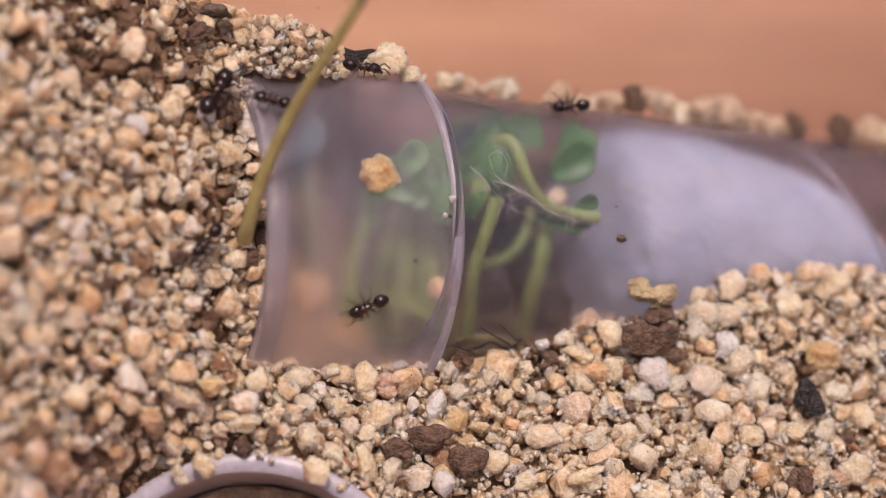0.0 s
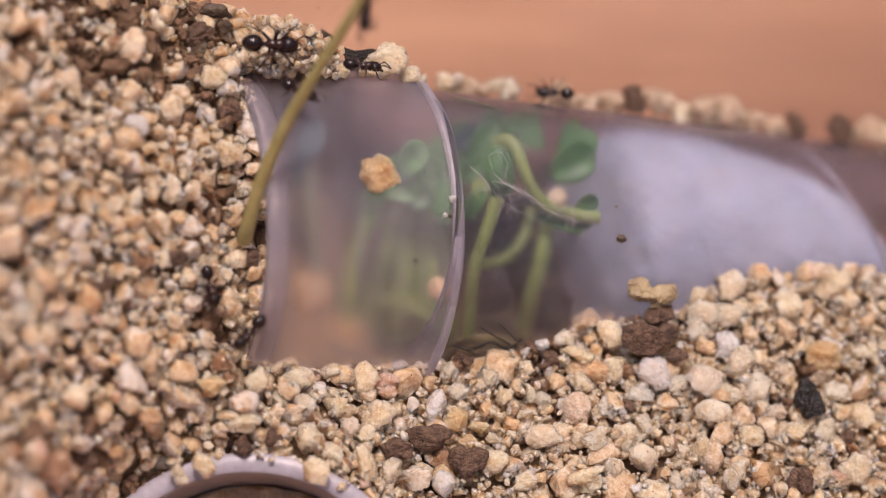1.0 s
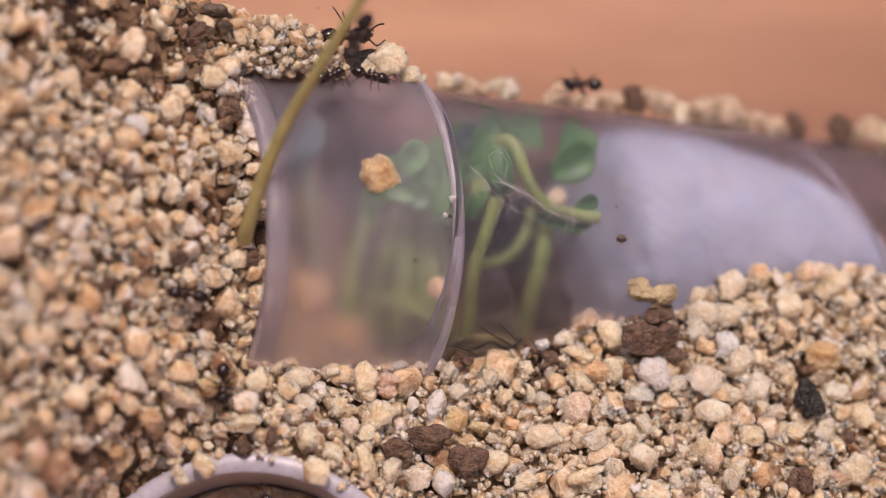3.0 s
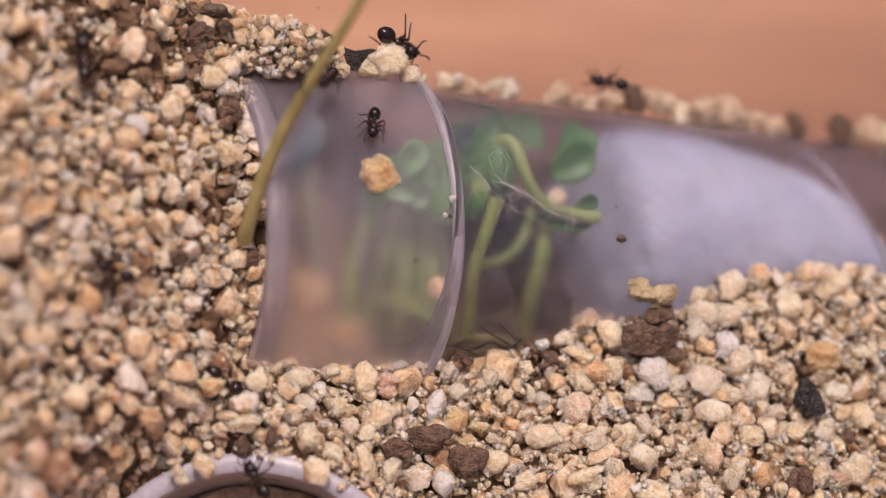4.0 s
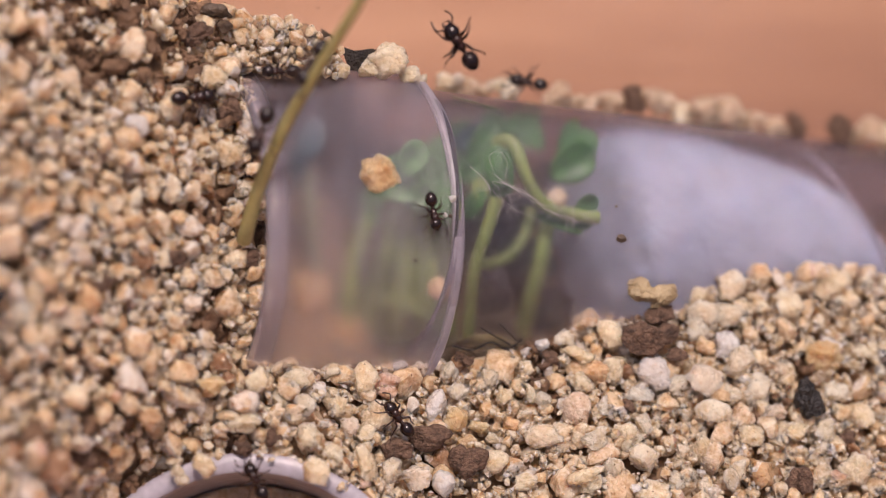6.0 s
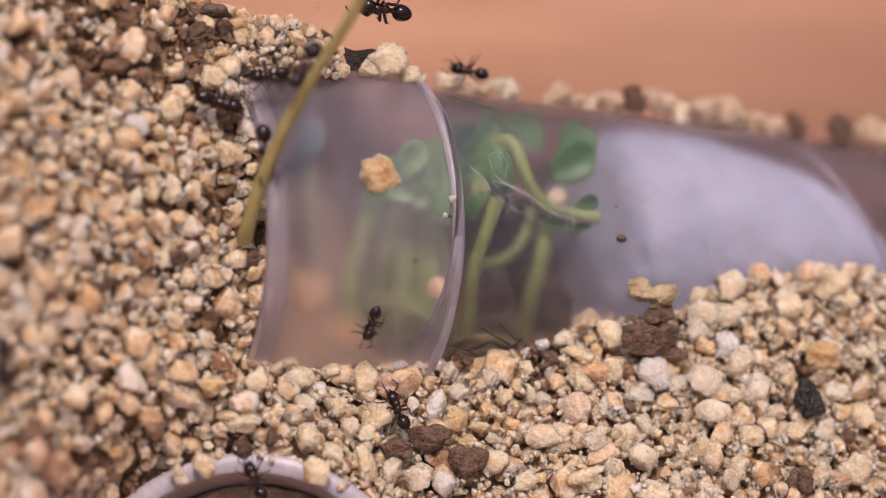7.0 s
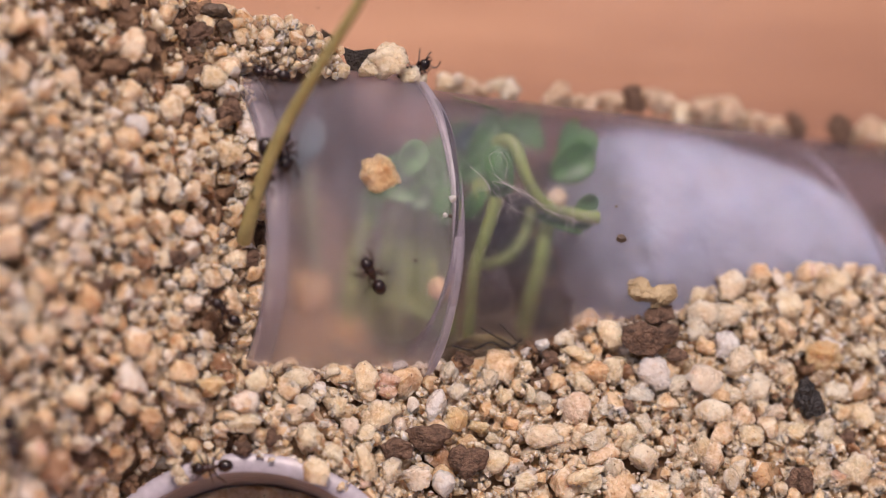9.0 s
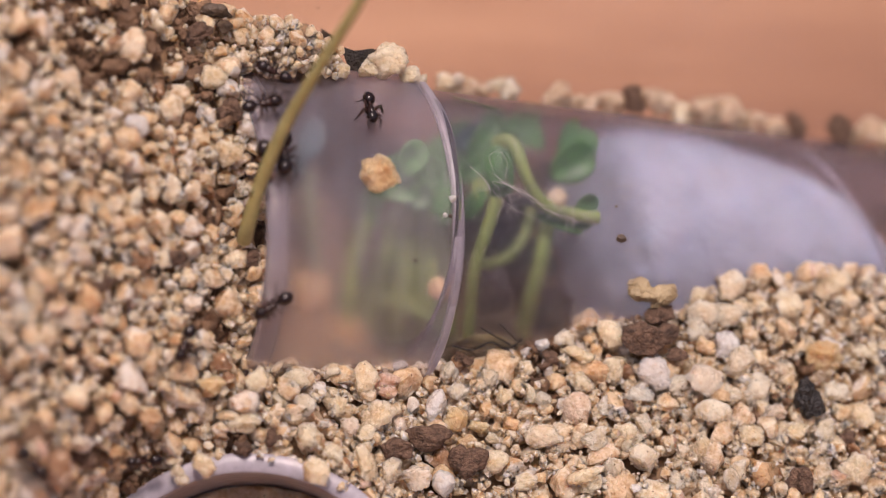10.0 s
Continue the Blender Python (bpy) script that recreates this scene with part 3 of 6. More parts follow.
STONES = [
    ("soil_clod", 1147, 604, 2.0, (2.55, 1.6, 1.4), SOIL, "large dark brown clod of soil on the sand", "soil clod", 11, 12, 5, 0.16),
    ("soil_clod", 1200, 628, 1.4, (0.95, 0.6, 0.7), SOIL, "small dark brown clod beside a larger one", "soil clod", 12, 0, 5, 0.16),
    ("soil_clod", 1165, 559, 2.0, (1.25, 1.05, 1.0), SOIL, "brown clod of soil propped on a larger one", "soil clod", 63, 0, 5, 0.14),
    ("ochre_pebble", 1137, 517, 2.4, (1.3, 1.1, 0.9), OCHRE, "ochre pebble resting on top of a soil clod", "pebble", 14, -10, 7, 0.14),
    ("ochre_pebble", 1173, 525, 2.4, (1.15, 0.9, 0.7), OCHRE, "small ochre pebble on a soil clod", "pebble", 15, 10, 7, 0.12),
    ("pale_pebble", 1158, 658, 1.1, (1.3, 1.4, 1.0), PALE, "white quartz pebble in the sand", "pebble", 16, 0, 9, 0.08),
    ("soil_clod", 702, 792, 1.0, (1.2, 1.0, 0.9), SOIL, "dark soil clod among sand grains", "soil clod", 21, 0, 5, 0.16),
    ("soil_clod", 758, 780, 1.3, (1.9, 1.2, 1.1), SOIL, "dark soil clod between two others", "soil clod", 22, 14, 5, 0.16),
    ("soil_clod", 815, 812, 1.3, (1.95, 1.45, 1.2), SOIL, "dark crumbly soil clod among sand grains", "soil clod", 23, -12, 5, 0.16),
    ("black_stone", 1424, 706, 1.6, (1.75, 1.7, 1.2), BASALT, "black stone standing in the sand", "stone", 124, -8, 6, 0.12),
    ("soil_clod", 1420, 848, 1.1, (1.5, 1.7, 1.0), SOIL, "dark brown soil clod in the sand", "soil clod", 25, 0, 5, 0.14),
    ("soil_clod", 974, 642, 0.6, (0.95, 0.9, 0.8), SOIL, "round dark soil clod at the tube's foot", "soil clod", 26, 0, 5, 0.16),
    ("soil_clod", 1116, 722, 0.4, (0.8, 0.75, 0.7), SOIL, "small round soil clod in the sand", "soil clod", 27, 0, 5, 0.15),
    ("soil_clod", 822, 640, 0.5, (0.8, 0.7, 0.6), SOIL, "small soil clod touching the tube", "soil clod", 28, 0, 5, 0.15),
    ("soil_clod", 312, 456, 0.6, (0.8, 0.7, 0.7), SOIL, "small dark soil clod on the slope", "soil clod", 29, 0, 5, 0.15),
    ("soil_clod", 176, 498, 0.3, (1.2, 1.0, 0.8), SOIL, "brown soil clod on the slope", "soil clod", 30, 0, 5, 0.15),
    ("soil_clod", 438, 455, 0.3, (0.9, 1.1, 0.8), SOIL, "brown soil clod at the sleeve's mouth", "soil clod", 31, 0, 5, 0.15),
    # next two clods are added to imitate the shade at the mouth
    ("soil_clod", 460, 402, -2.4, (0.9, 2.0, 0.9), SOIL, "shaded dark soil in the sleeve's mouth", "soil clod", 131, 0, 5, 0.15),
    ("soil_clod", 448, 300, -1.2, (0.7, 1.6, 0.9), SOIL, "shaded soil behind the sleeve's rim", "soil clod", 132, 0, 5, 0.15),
    ("soil_clod", 405, 190, 0.5, (1.1, 1.2, 0.8), SOIL, "greyish brown soil clod beside the sleeve", "soil clod", 32, 20, 5, 0.12),
    ("soil_clod", 345, 60, 0.4, (1.4, 0.9, 0.8), SOIL, "dark soil clod on the slope's crest", "soil clod", 33, 10, 5, 0.14),
    ("soil_clod", 60, 800, 0.3, (1.1, 0.9, 0.8), SOIL, "dark soil clod low on the slope", "soil clod", 34, 10, 5, 0.14),
    ("soil_clod", 150, 812, 0.3, (0.8, 0.7, 0.7), SOIL, "small dark soil clod low on the slope", "soil clod", 35, 10, 5, 0.14),
    ("soil_clod", 480, 780, 0.2, (0.9, 0.8, 0.7), SOIL, "soil clod above the second tube's end", "soil clod", 36, 10, 5, 0.14),
    ("soil_clod", 430, 792, 0.2, (0.8, 0.7, 0.7), SOIL, "soil crumb behind the second tube's edge", "soil clod", 37, 10, 5, 0.14),
    ("soil_clod", 1495, 780, 0.3, (0.9, 0.9, 0.7), SOIL, "soil clod in the coarse sand", "soil clod", 38, 10, 5, 0.14),
    ("seed", 381, 19, 0.9, (1.3, 0.5, 0.5), HUSK, "elongated brown seed on the sand's crest", "seed", 40, -6, 4, 0.05),
    ("seed", 397, 48, 0.9, (0.62, 0.5, 0.5), HUSK, "round dark seed on the sand's crest", "seed", 41, -6, 3, 0.04),
    ("white_pebble", 771, 719, 0.8, (0.8, 1.3, 0.8), PALE, "elongated milky quartz pebble", "pebble", 42, -8, 6, 0.04),
    ("orange_pebble", 809, 741, 0.7, (0.98, 1.0, 0.9), ORANGE, "translucent orange pebble in the sand", "pebble", 43, 0, 8, 0.04),
    ("grey_pebble", 963, 774, 0.7, (1.55, 0.95, 0.9), GREY, "large greyish quartz pebble", "pebble", 44, -5, 9, 0.06),
    ("pink_pebble", 1022, 728, 0.7, (1.2, 1.4, 1.0), PINK, "pinkish speckled pebble in the sand", "pebble", 45, 20, 9, 0.07),
    ("pink_pebble", 735, 843, 0.9, (1.2, 1.1, 0.9), PINK, "rough pinkish pebble in the sand", "pebble", 46, 0, 9, 0.12),
    ("white_pebble", 785, 858, 0.8, (0.85, 1.1, 0.8), PALE, "rounded milky quartz pebble", "pebble", 47, 0, 5, 0.03),
    ("tan_pebble", 1030, 632, 0.9, (1.45, 0.8, 0.8), TAN, "flat tan pebble at the tube's foot", "pebble", 48, -8, 9, 0.08),
    ("tan_pebble", 1080, 590, 1.0, (1.1, 1.3, 1.0), TAN, "rough cream pebble leaning on the tube", "pebble", 49, 0, 9, 0.08),
    ("pink_pebble", 1247, 672, 0.8, (1.5, 1.3, 1.1), PINK, "large rough pink-brown pebble", "pebble", 50, 0, 9, 0.1),
    ("grey_pebble", 1262, 730, 0.8, (1.4, 1.0, 0.9), GREY, "pale translucent quartz pebble", "pebble", 51, 10, 7, 0.05),
    ("tan_pebble", 642, 668, 0.9, (1.1, 1.3, 1.0), TAN, "cream pebble at the sleeve's foot", "pebble", 52, 0, 9, 0.07),
    ("tan_pebble", 668, 735, 0.8, (1.4, 1.15, 1.0), TAN, "broad cream pebble in the sand", "pebble", 53, 0, 9, 0.09),
    ("tan_pebble", 456, 672, 0.9, (0.95, 1.05, 0.9), TAN, "tan pebble below the sleeve's mouth", "pebble", 54, 0, 9, 0.07),
    ("ochre_pebble", 875, 822, 0.8, (1.2, 1.05, 0.9), TAN, "yellowish quartz pebble beside soil clods", "pebble", 55, 0, 7, 0.06),
    ("grey_pebble", 1140, 810, 0.8, (1.15, 1.2, 0.9), GREY, "pale rounded quartz pebble", "pebble", 56, 20, 6, 0.04),
    ("tan_pebble", 1030, 845, 0.8, (1.4, 1.3, 1.0), TAN, "rough cream pebble in the sand", "pebble", 57, 20, 9, 0.08),
    ("tan_pebble", 405, 272, 0.8, (1.0, 1.1, 0.9), TAN, "cream pebble beside the sleeve's rim", "pebble", 58, 20, 9, 0.09),
    ("tan_pebble", 378, 140, 0.8, (1.2, 0.9, 0.9), TAN, "yellowish rough pebble near the sleeve", "pebble", 59, -20, 9, 0.09),
    ("tan_pebble", 560, 836, 1.5, (1.1, 1.0, 0.8), TAN, "yellowish pebble lying over the second tube's edge", "pebble", 61, -30, 9, 0.1),
    ("grey_pebble", 318, 838, 1.2, (0.9, 0.8, 0.7), GREY, "pale pebble lying on the second tube's edge", "pebble", 62, -30, 9, 0.06),
    ("tan_pebble", 362, 822, 1.3, (0.8, 1.0, 0.7), TAN, "cream pebble lying on the second tube's edge", "pebble", 63, 30, 9, 0.1),
    ("tan_pebble", 1310, 640, 0.8, (1.4, 1.2, 1.0), GREY, "broad translucent quartz pebble on the slope", "pebble", 64, 30, 9, 0.08),
    ("tan_pebble", 1250, 560, 0.8, (1.5, 1.3, 1.0), GREY, "pale quartz pebble near the tube", "pebble", 65, 10, 9, 0.08),
    ("tan_pebble", 1470, 500, 0.7, (1.5, 1.3, 1.0), TAN, "cream pebble on the far slope", "pebble", 66, 50, 9, 0.08),
    ("tan_pebble", 1290, 505, 0.7, (1.3, 1.2, 1.0), GREY, "pale quartz pebble touching the tube", "pebble", 67, 50, 9, 0.08),
    ("tan_pebble", 1515, 830, 0.8, (1.5, 1.3, 1.0), TAN, "cream pebble in the coarse sand", "pebble", 68, 50, 9, 0.08),
    ("white_pebble", 243, 222, 0.7, (0.9, 0.75, 0.7), PALE, "whitish pebble on the slope", "pebble", 60, -20, 7, 0.06),
]
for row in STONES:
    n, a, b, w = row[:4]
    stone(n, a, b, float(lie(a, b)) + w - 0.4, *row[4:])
RESTS = [
    ("tan_pebble", 672, 308, "sleeve", (1.62, 1.42, 0.95), ORANGE, "orange-tan pebble stuck on the plastic sleeve", "pebble", 173, -20, 5, 0.13),
    ("brown_crumb", 736, 461, "sleeve", (0.17, 0.15, 0.15), HUSK, "tiny reddish brown crumb on the sleeve", "crumb", 71),
    ("brown_crumb", 1101, 422, "tube", (0.45, 0.36, 0.3), HUSK, "brown crumb on the test tube", "crumb", 72),
    ("brown_crumb", 1091, 366, "tube", (0.12, 0.12, 0.1), HUSK, "tiny dark crumb on the test tube", "crumb", 73),
    ("white_crumb", 801, 352, "sleeve", (0.28, 0.3, 0.25), PALE, "tiny white crumb on the sleeve's edge", "crumb", 74),
    ("white_crumb", 788, 381, "sleeve", (0.2, 0.2, 0.2), PALE, "tiny white crumb on the sleeve", "crumb", 75),
    ("brown_crumb", 797, 382, "sleeve", (0.16, 0.16, 0.2), HUSK, "tiny dark crumb on the sleeve", "crumb", 76),
]


def onto(a, b, c, axis, r):
    """Where the line of sight through a chart point meets a round wall: mm out of the reference plane."""
    o, d = spot(a, b, 60), (spot(a, b, 0) - spot(a, b, 60)).normalized()
    oc = o - c
    ox, dx = oc - axis * oc.dot(axis), d - axis * d.dot(axis)
    A, B, C = dx.dot(dx), 2 * ox.dot(dx), ox.dot(ox) - r * r
    disc = max(B * B - 4 * A * C, 0.0)
    return o + d * ((-B - math.sqrt(disc)) / (2 * A))


def rise(p):
    """Mm out of the reference plane of a world point."""
    return p.z * math.sin(PITCH) - p.y * math.cos(PITCH)


for n, a, b, on, size, mat, label, cat, seed, *more in RESTS:
    p = onto(a, b, C1, AX1, R1) if on == "sleeve" else onto(a, b, C2, AX2, R2)
    stone(n, a, b, rise(p) + size[2] * 0.55, size, mat, label, cat, seed, *more)
MORE = [(706, 641, 0.6, 0.6, PALE), (743, 644, 0.95, 0.85, PINK), (792, 656, 0.95, 0.95, GREY), (849, 755, 0.95, 0.65, ORANGE), (873, 777, 0.6, 0.65, TAN), (1066, 722, 0.6, 0.95, GREY),
        (1051, 777, 1.15, 1.25, GREY), (1107, 777, 1.3, 1.45, TAN), (689, 838, 1.05, 1.3, GREY), (647, 823, 1.05, 1.6, TAN), (650, 767, 0.95, 0.9, TAN), (617, 757, 0.9, 0.85, PINK),
        (893, 700, 0.85, 0.7, TAN), (965, 708, 0.6, 0.75, GREY), (940, 698, 0.95, 0.65, TAN), (1130, 698, 1.3, 0.6, GREY), (1029, 678, 1.05, 0.9, TAN), (1085, 652, 1.3, 1.45, TAN), (994, 600, 1.0, 1.05, GREY),
        (1088, 833, 1.05, 1.4, GREY), (812, 693, 0.7, 0.95, GREY), (866, 668, 0.8, 0.85, GREY), (1140, 752, 0.9, 0.75, GREY), (1194, 684, 0.95, 1.1, GREY), (1294, 702, 0.95, 0.95, GREY), (1341, 690, 1.4, 1.3, GREY),
        (1235, 583, 1.1, 1.15, GREY), (1288, 557, 1.5, 1.2, GREY), (1285, 612, 1.2, 1.15, PALE), (1235, 530, 1.0, 0.9, TAN), (1395, 542, 1.3, 1.2, TAN), (1460, 631, 1.6, 1.3, ORANGE), (1410, 765, 1.1, 1.0, TAN),
        (1478, 696, 1.1, 1.1, GREY), (1460, 762, 1.1, 1.0, GREY), (1525, 740, 1.2, 1.1, TAN), (1537, 625, 1.3, 1.2, TAN), (600, 720, 0.85, 0.85, TAN), (540, 715, 0.9, 1.0, GREY), (520, 672, 1.1, 0.85, TAN),
        (588, 655, 0.9, 0.7, TAN), (430, 745, 1.5, 1.0, TAN), (375, 680, 1.2, 0.85, ORANGE), (545, 770, 1.0, 0.9, TAN), (590, 800, 0.9, 0.9, TAN), (930, 855, 1.0, 0.8, TAN), (1195, 850, 1.0, 1.1, GREY), (1245, 800, 1.2, 1.1, TAN),
        (1330, 770, 1.1, 1.2, TAN), (1300, 840, 1.2, 1.1, GREY), (1370, 730, 0.9, 0.9, PINK), (960, 610, 0.6, 0.55, PALE), (930, 625, 0.5, 0.55, PALE), (905, 640, 0.5, 0.5, GREY)]
WORDS = {PALE: ("white_pebble", "milky white quartz pebble among coarse sand"), PINK: ("pink_pebble", "rough pinkish pebble among coarse sand"), GREY: ("quartz_pebble", "pale translucent quartz pebble among coarse sand"),
         TAN: ("tan_pebble", "angular cream pebble among coarse sand"), ORANGE: ("orange_pebble", "orange-brown pebble among coarse sand")}
for i, (a, b, sx, sy, mat) in enumerate(MORE):
    ob = stone(WORDS[mat][0], a, b, float(lie(a, b)) + 0.12, (sx * 0.94, sy * 0.94, 0.85 * min(sx, sy)), mat, WORDS[mat][1], "pebble", 500 + i, 25 * (i % 7) - 75 if abs(sx - sy) < 0.3 else 0, 13, 0.11)
    tagged(ob, group="pebbles in the sand")
# crest over the sleeve's back and the row of grains between tube and pane
CREST = [(602, 118, 0.75, 0.7, TAN), (686, 103, 1.5, 1.35, TAN), (650, 118, 0.75, 0.7, TAN), (724, 128, 0.85, 0.7, TAN), (746, 136, 0.5, 0.42, TAN), (742, 146, 0.35, 0.3, GREY),
         (788, 136, 1.0, 0.9, TAN), (826, 142, 1.1, 0.9, DULL), (858, 150, 1.0, 0.7, DULL), (900, 152, 1.2, 1.0, GREY), (990, 158, 1.4, 1.2, DULL), (880, 140, 0.8, 0.6, TAN), (806, 148, 0.8, 0.7, DULL), (812, 128, 0.6, 0.5, PINK),
         (1045, 172, 1.0, 0.8, DULL), (1082, 174, 1.5, 1.1, DULL), (1124, 168, 1.1, 1.4, SOIL), (1155, 166, 1.2, 1.2, DULL), (1200, 190, 1.35, 1.15, TAN), (1112, 152, 0.6, 0.7, SOIL),
         (1178, 176, 1.1, 1.1, DULL), (1245, 180, 1.3, 1.3, DULL), (1285, 188, 1.5, 1.5, DULL), (1222, 200, 1.0, 0.8, DULL), (1330, 202, 1.2, 1.2, DULL), (1365, 214, 1.1, 0.9, DULL), (1308, 196, 1.2, 1.3, TAN), (1411, 208, 1.2, 1.4, SOIL),
         (1385, 222, 0.8, 0.7, DULL), (1486, 218, 1.2, 1.4, SOIL), (1538, 222, 1.4, 1.3, DULL), (1510, 232, 0.9, 0.8, DULL), (1572, 232, 1.3, 1.2, TAN), (970, 172, 0.7, 0.6, DULL), (1018, 170, 0.8, 0.8, DULL), (1260, 205, 0.9, 0.8, TAN)]
for i, (a, b, sx, sy, mat) in enumerate(CREST):
    b += 10 if a > 770 else 5
    o = spot(a, b, 40)
    d = (spot(a, b, 0) - o).normalized()
    q = o + d * ((PANE_P - o).dot(PANE_N) / d.dot(PANE_N))
    w = rise(q) + 2.2 if a > 770 else rise(onto(a, 137, C1, AX1, R1)) + 0.6
    kind = "soil_clod" if mat is SOIL else "pebble"
    size = 0.92 if a > 770 else 1.03
    stone(kind, a, b, w, (sx * size, sy * size, sy * size), mat, {"soil_clod": "dark soil clod on the tube's far edge"}.get(kind, "pale pebble on the tube's far edge"), kind.replace("_", " "), 190 + i, 15 * (i % 5), 8, 0.1)


# ---- seedlings in the tube ----
def leaf(e, a, b, w, long, wide, turn, lean, material=None, cup=0.25, label=""):
    """A thick oval seed leaf, notched at the tip."""
    co, fa = BALL3
    p = co.copy()
    x = p[:, 0]
    half = wide * (0.85 + 0.15 * x) * np.where(x > 0.75, 1 - 0.35 * (x - 0.75) * 4 * (1 - np.abs(p[:, 1])), 1)
    q = np.stack([x * long, p[:, 1] * half, p[:, 2] * 0.22 * wide + cup * wide * (1.6 * np.abs(p[:, 1]) ** 1.5 + 0.5 * x * x)], 1)
    r = np.array(Euler((radians(lean), radians(lean * 0.4), radians(turn))).to_matrix())
    q = q @ r.T
    ex, ey, ez = np.array(bench(1, 0, 0)), np.array(bench(0, 1, 0)), np.array(bench(0, 0, 1))
    pts = np.outer(q[:, 0], ex) + np.outer(q[:, 1], ey) + np.outer(q[:, 2], ez) + np.array(spot(a, b, w))
    link("leaf", pts, fa, material or LEAF, e, label)


def shoot(e, pts, r0, r1, material=None, name="stem"):
    n = len(pts)
    link(name, *sweep([spot(*p) for p in pts], [r0 + (r1 - r0) * i / (n - 1) for i in range(n)], 12), material or SHOOT, e)


def seedling(base, label, stems, leaves):
    e = thing("seedling", spot(*base), label, "seedling", "seedlings in the tube")
    for pts, r0, r1 in stems:
        shoot(e, pts, r0, r1)
    for row in leaves:
        leaf(e, *row)
    return e


seedling((840, 600, -10), "green seedling with a pale cut stem inside the tube",
         [([(822, 660, -15), (826, 590, -9), (836, 480, -5.6), (854, 420, -4.8), (868, 380, -4.4), (876, 352, -4.4)], 0.42, 0.56)],
         [(845, 338, -6.6, 0.95, 0.8, 100, 20, SHOOT), (838, 362, -6.5, 1.3, 0.9, 60, -20), (835, 300, -8, 1.4, 1.0, 30, 10)])
seedling((900, 560, -14), "hooked seedling with glossy green leaves behind fogged glass",
         [([(1012, 388, -8.2), (975, 372, -7.6), (946, 346, -7.0), (926, 310, -6.4), (912, 272, -6.4), (896, 254, -6.8), (874, 258, -7.6)], 0.42, 0.56)],
         [(872, 296, -6.4, 1.55, 1.35, 95, 15), (894, 300, -6.0, 1.5, 0.55, 100, 40), (850, 258, -9, 1.9, 1.3, 60, 10), (935, 240, -12, 1.6, 1.0, 130, 10), (830, 245, -10, 1.5, 1.2, 20, 10, TEAL), (880, 340, -7.5, 1.2, 0.6, 20, 0), (912, 225, -12, 1.5, 1.2, 20, 10), (872, 225, -11.5, 1.4, 1.2, 110, -10), (835, 270, -11, 1.6, 1.3, 10, 10), (905, 262, -11, 1.5, 1.1, 60, 0), (850, 315, -9.5, 1.5, 1.1, 160, 0), (932, 212, -13, 1.3, 0.9, 40, 0)])
seedling((1050, 400, -12), "seedling with broad dark green leaves against the cotton",
         [([(905, 650, -20), (920, 590, -14), (938, 520, -11), (956, 450, -10), (966, 390, -10.5)], 0.72, 0.62), ([(1055, 386, -7.6), (1030, 384, -7.3), (990, 374, -7.6)], 0.52, 0.46)],
         [(1008, 292, -10.6, 1.95, 1.75, 30, 8), (1018, 272, -11.2, 1.9, 1.5, 35, -15), (1004, 252, -11.5, 1.5, 0.9, 70, -15), (1034, 362, -8.6, 1.0, 0.85, 20, 15), (985, 398, -8.4, 2.0, 0.55, 158, 25), (1022, 402, -8.2, 1.2, 0.55, 190, 20)])
seedling((905, 470, -12), "pale bent stem in the dark behind the fogged glass",
         [([(848, 470, -9.5), (880, 462, -9.4), (910, 440, -9.6), (930, 405, -10), (936, 370, -10.5)], 0.5, 0.42)], [])
seedling((740, 590, -10), "crowded green seedlings blurred behind the sleeve",
         [([(695, 650, -18), (705, 580, -12), (735, 480, -9), (752, 380, -8)], 0.5, 0.45), ([(660, 522, -10), (735, 545, -9.5), (800, 578, -10)], 0.6, 0.4), ([(600, 640, -16), (640, 540, -11), (690, 470, -10), (720, 400, -9)], 0.6, 0.5), ([(740, 640, -16), (748, 560, -10), (756, 470, -9), (760, 390, -8)], 0.8, 0.7), ([(680, 620, -16), (700, 540, -11), (728, 450, -9), (740, 380, -8)], 0.8, 0.7),
          ([(640, 650, -16), (648, 560, -10.5), (680, 450, -8), (715, 360, -7)], 0.8, 0.65), ([(660, 520, -9.5), (720, 540, -9), (785, 578, -9.5)], 0.6, 0.45), ([(700, 640, -15), (705, 540, -9.5), (715, 440, -8), (735, 350, -7)], 0.8, 0.6), ([(765, 650, -15), (762, 540, -9.5), (758, 440, -8), (760, 350, -7)], 0.7, 0.6), ([(620, 640, -16), (610, 560, -10), (625, 460, -8.5), (650, 380, -8)], 0.7, 0.5),
          ([(790, 660, -18), (790, 600, -12), (785, 470, -11), (770, 350, -10)], 0.55, 0.45), ([(655, 650, -18), (662, 590, -12), (680, 480, -11), (700, 370, -10)], 0.5, 0.4)],
         [(725, 285, -3, 1.5, 1.3, 60, 10), (762, 312, -4, 1.4, 1.2, 100, 0), (742, 348, -4.5, 1.5, 1.3, 20, 0), (700, 338, -4, 1.6, 1.2, 150, 10),
          (660, 342, -7.5, 1.4, 1.0, 30, 10), (778, 350, -4, 1.4, 1.2, 70, 0), (810, 238, -11, 1.6, 1.2, 10, 0), (790, 300, -9, 1.5, 1.2, 60, 0), (720, 372, -9, 1.4, 1.1, 10, 10), (770, 385, -9, 1.5, 1.1, 40, 0), (690, 300, -4, 1.5, 1.2, 30, 20), (728, 305, -4.0, 1.5, 1.3, 120, 0), (770, 280, -8, 1.6, 1.3, 60, -10), (655, 372, -8, 1.3, 1.0, 100, 0)])
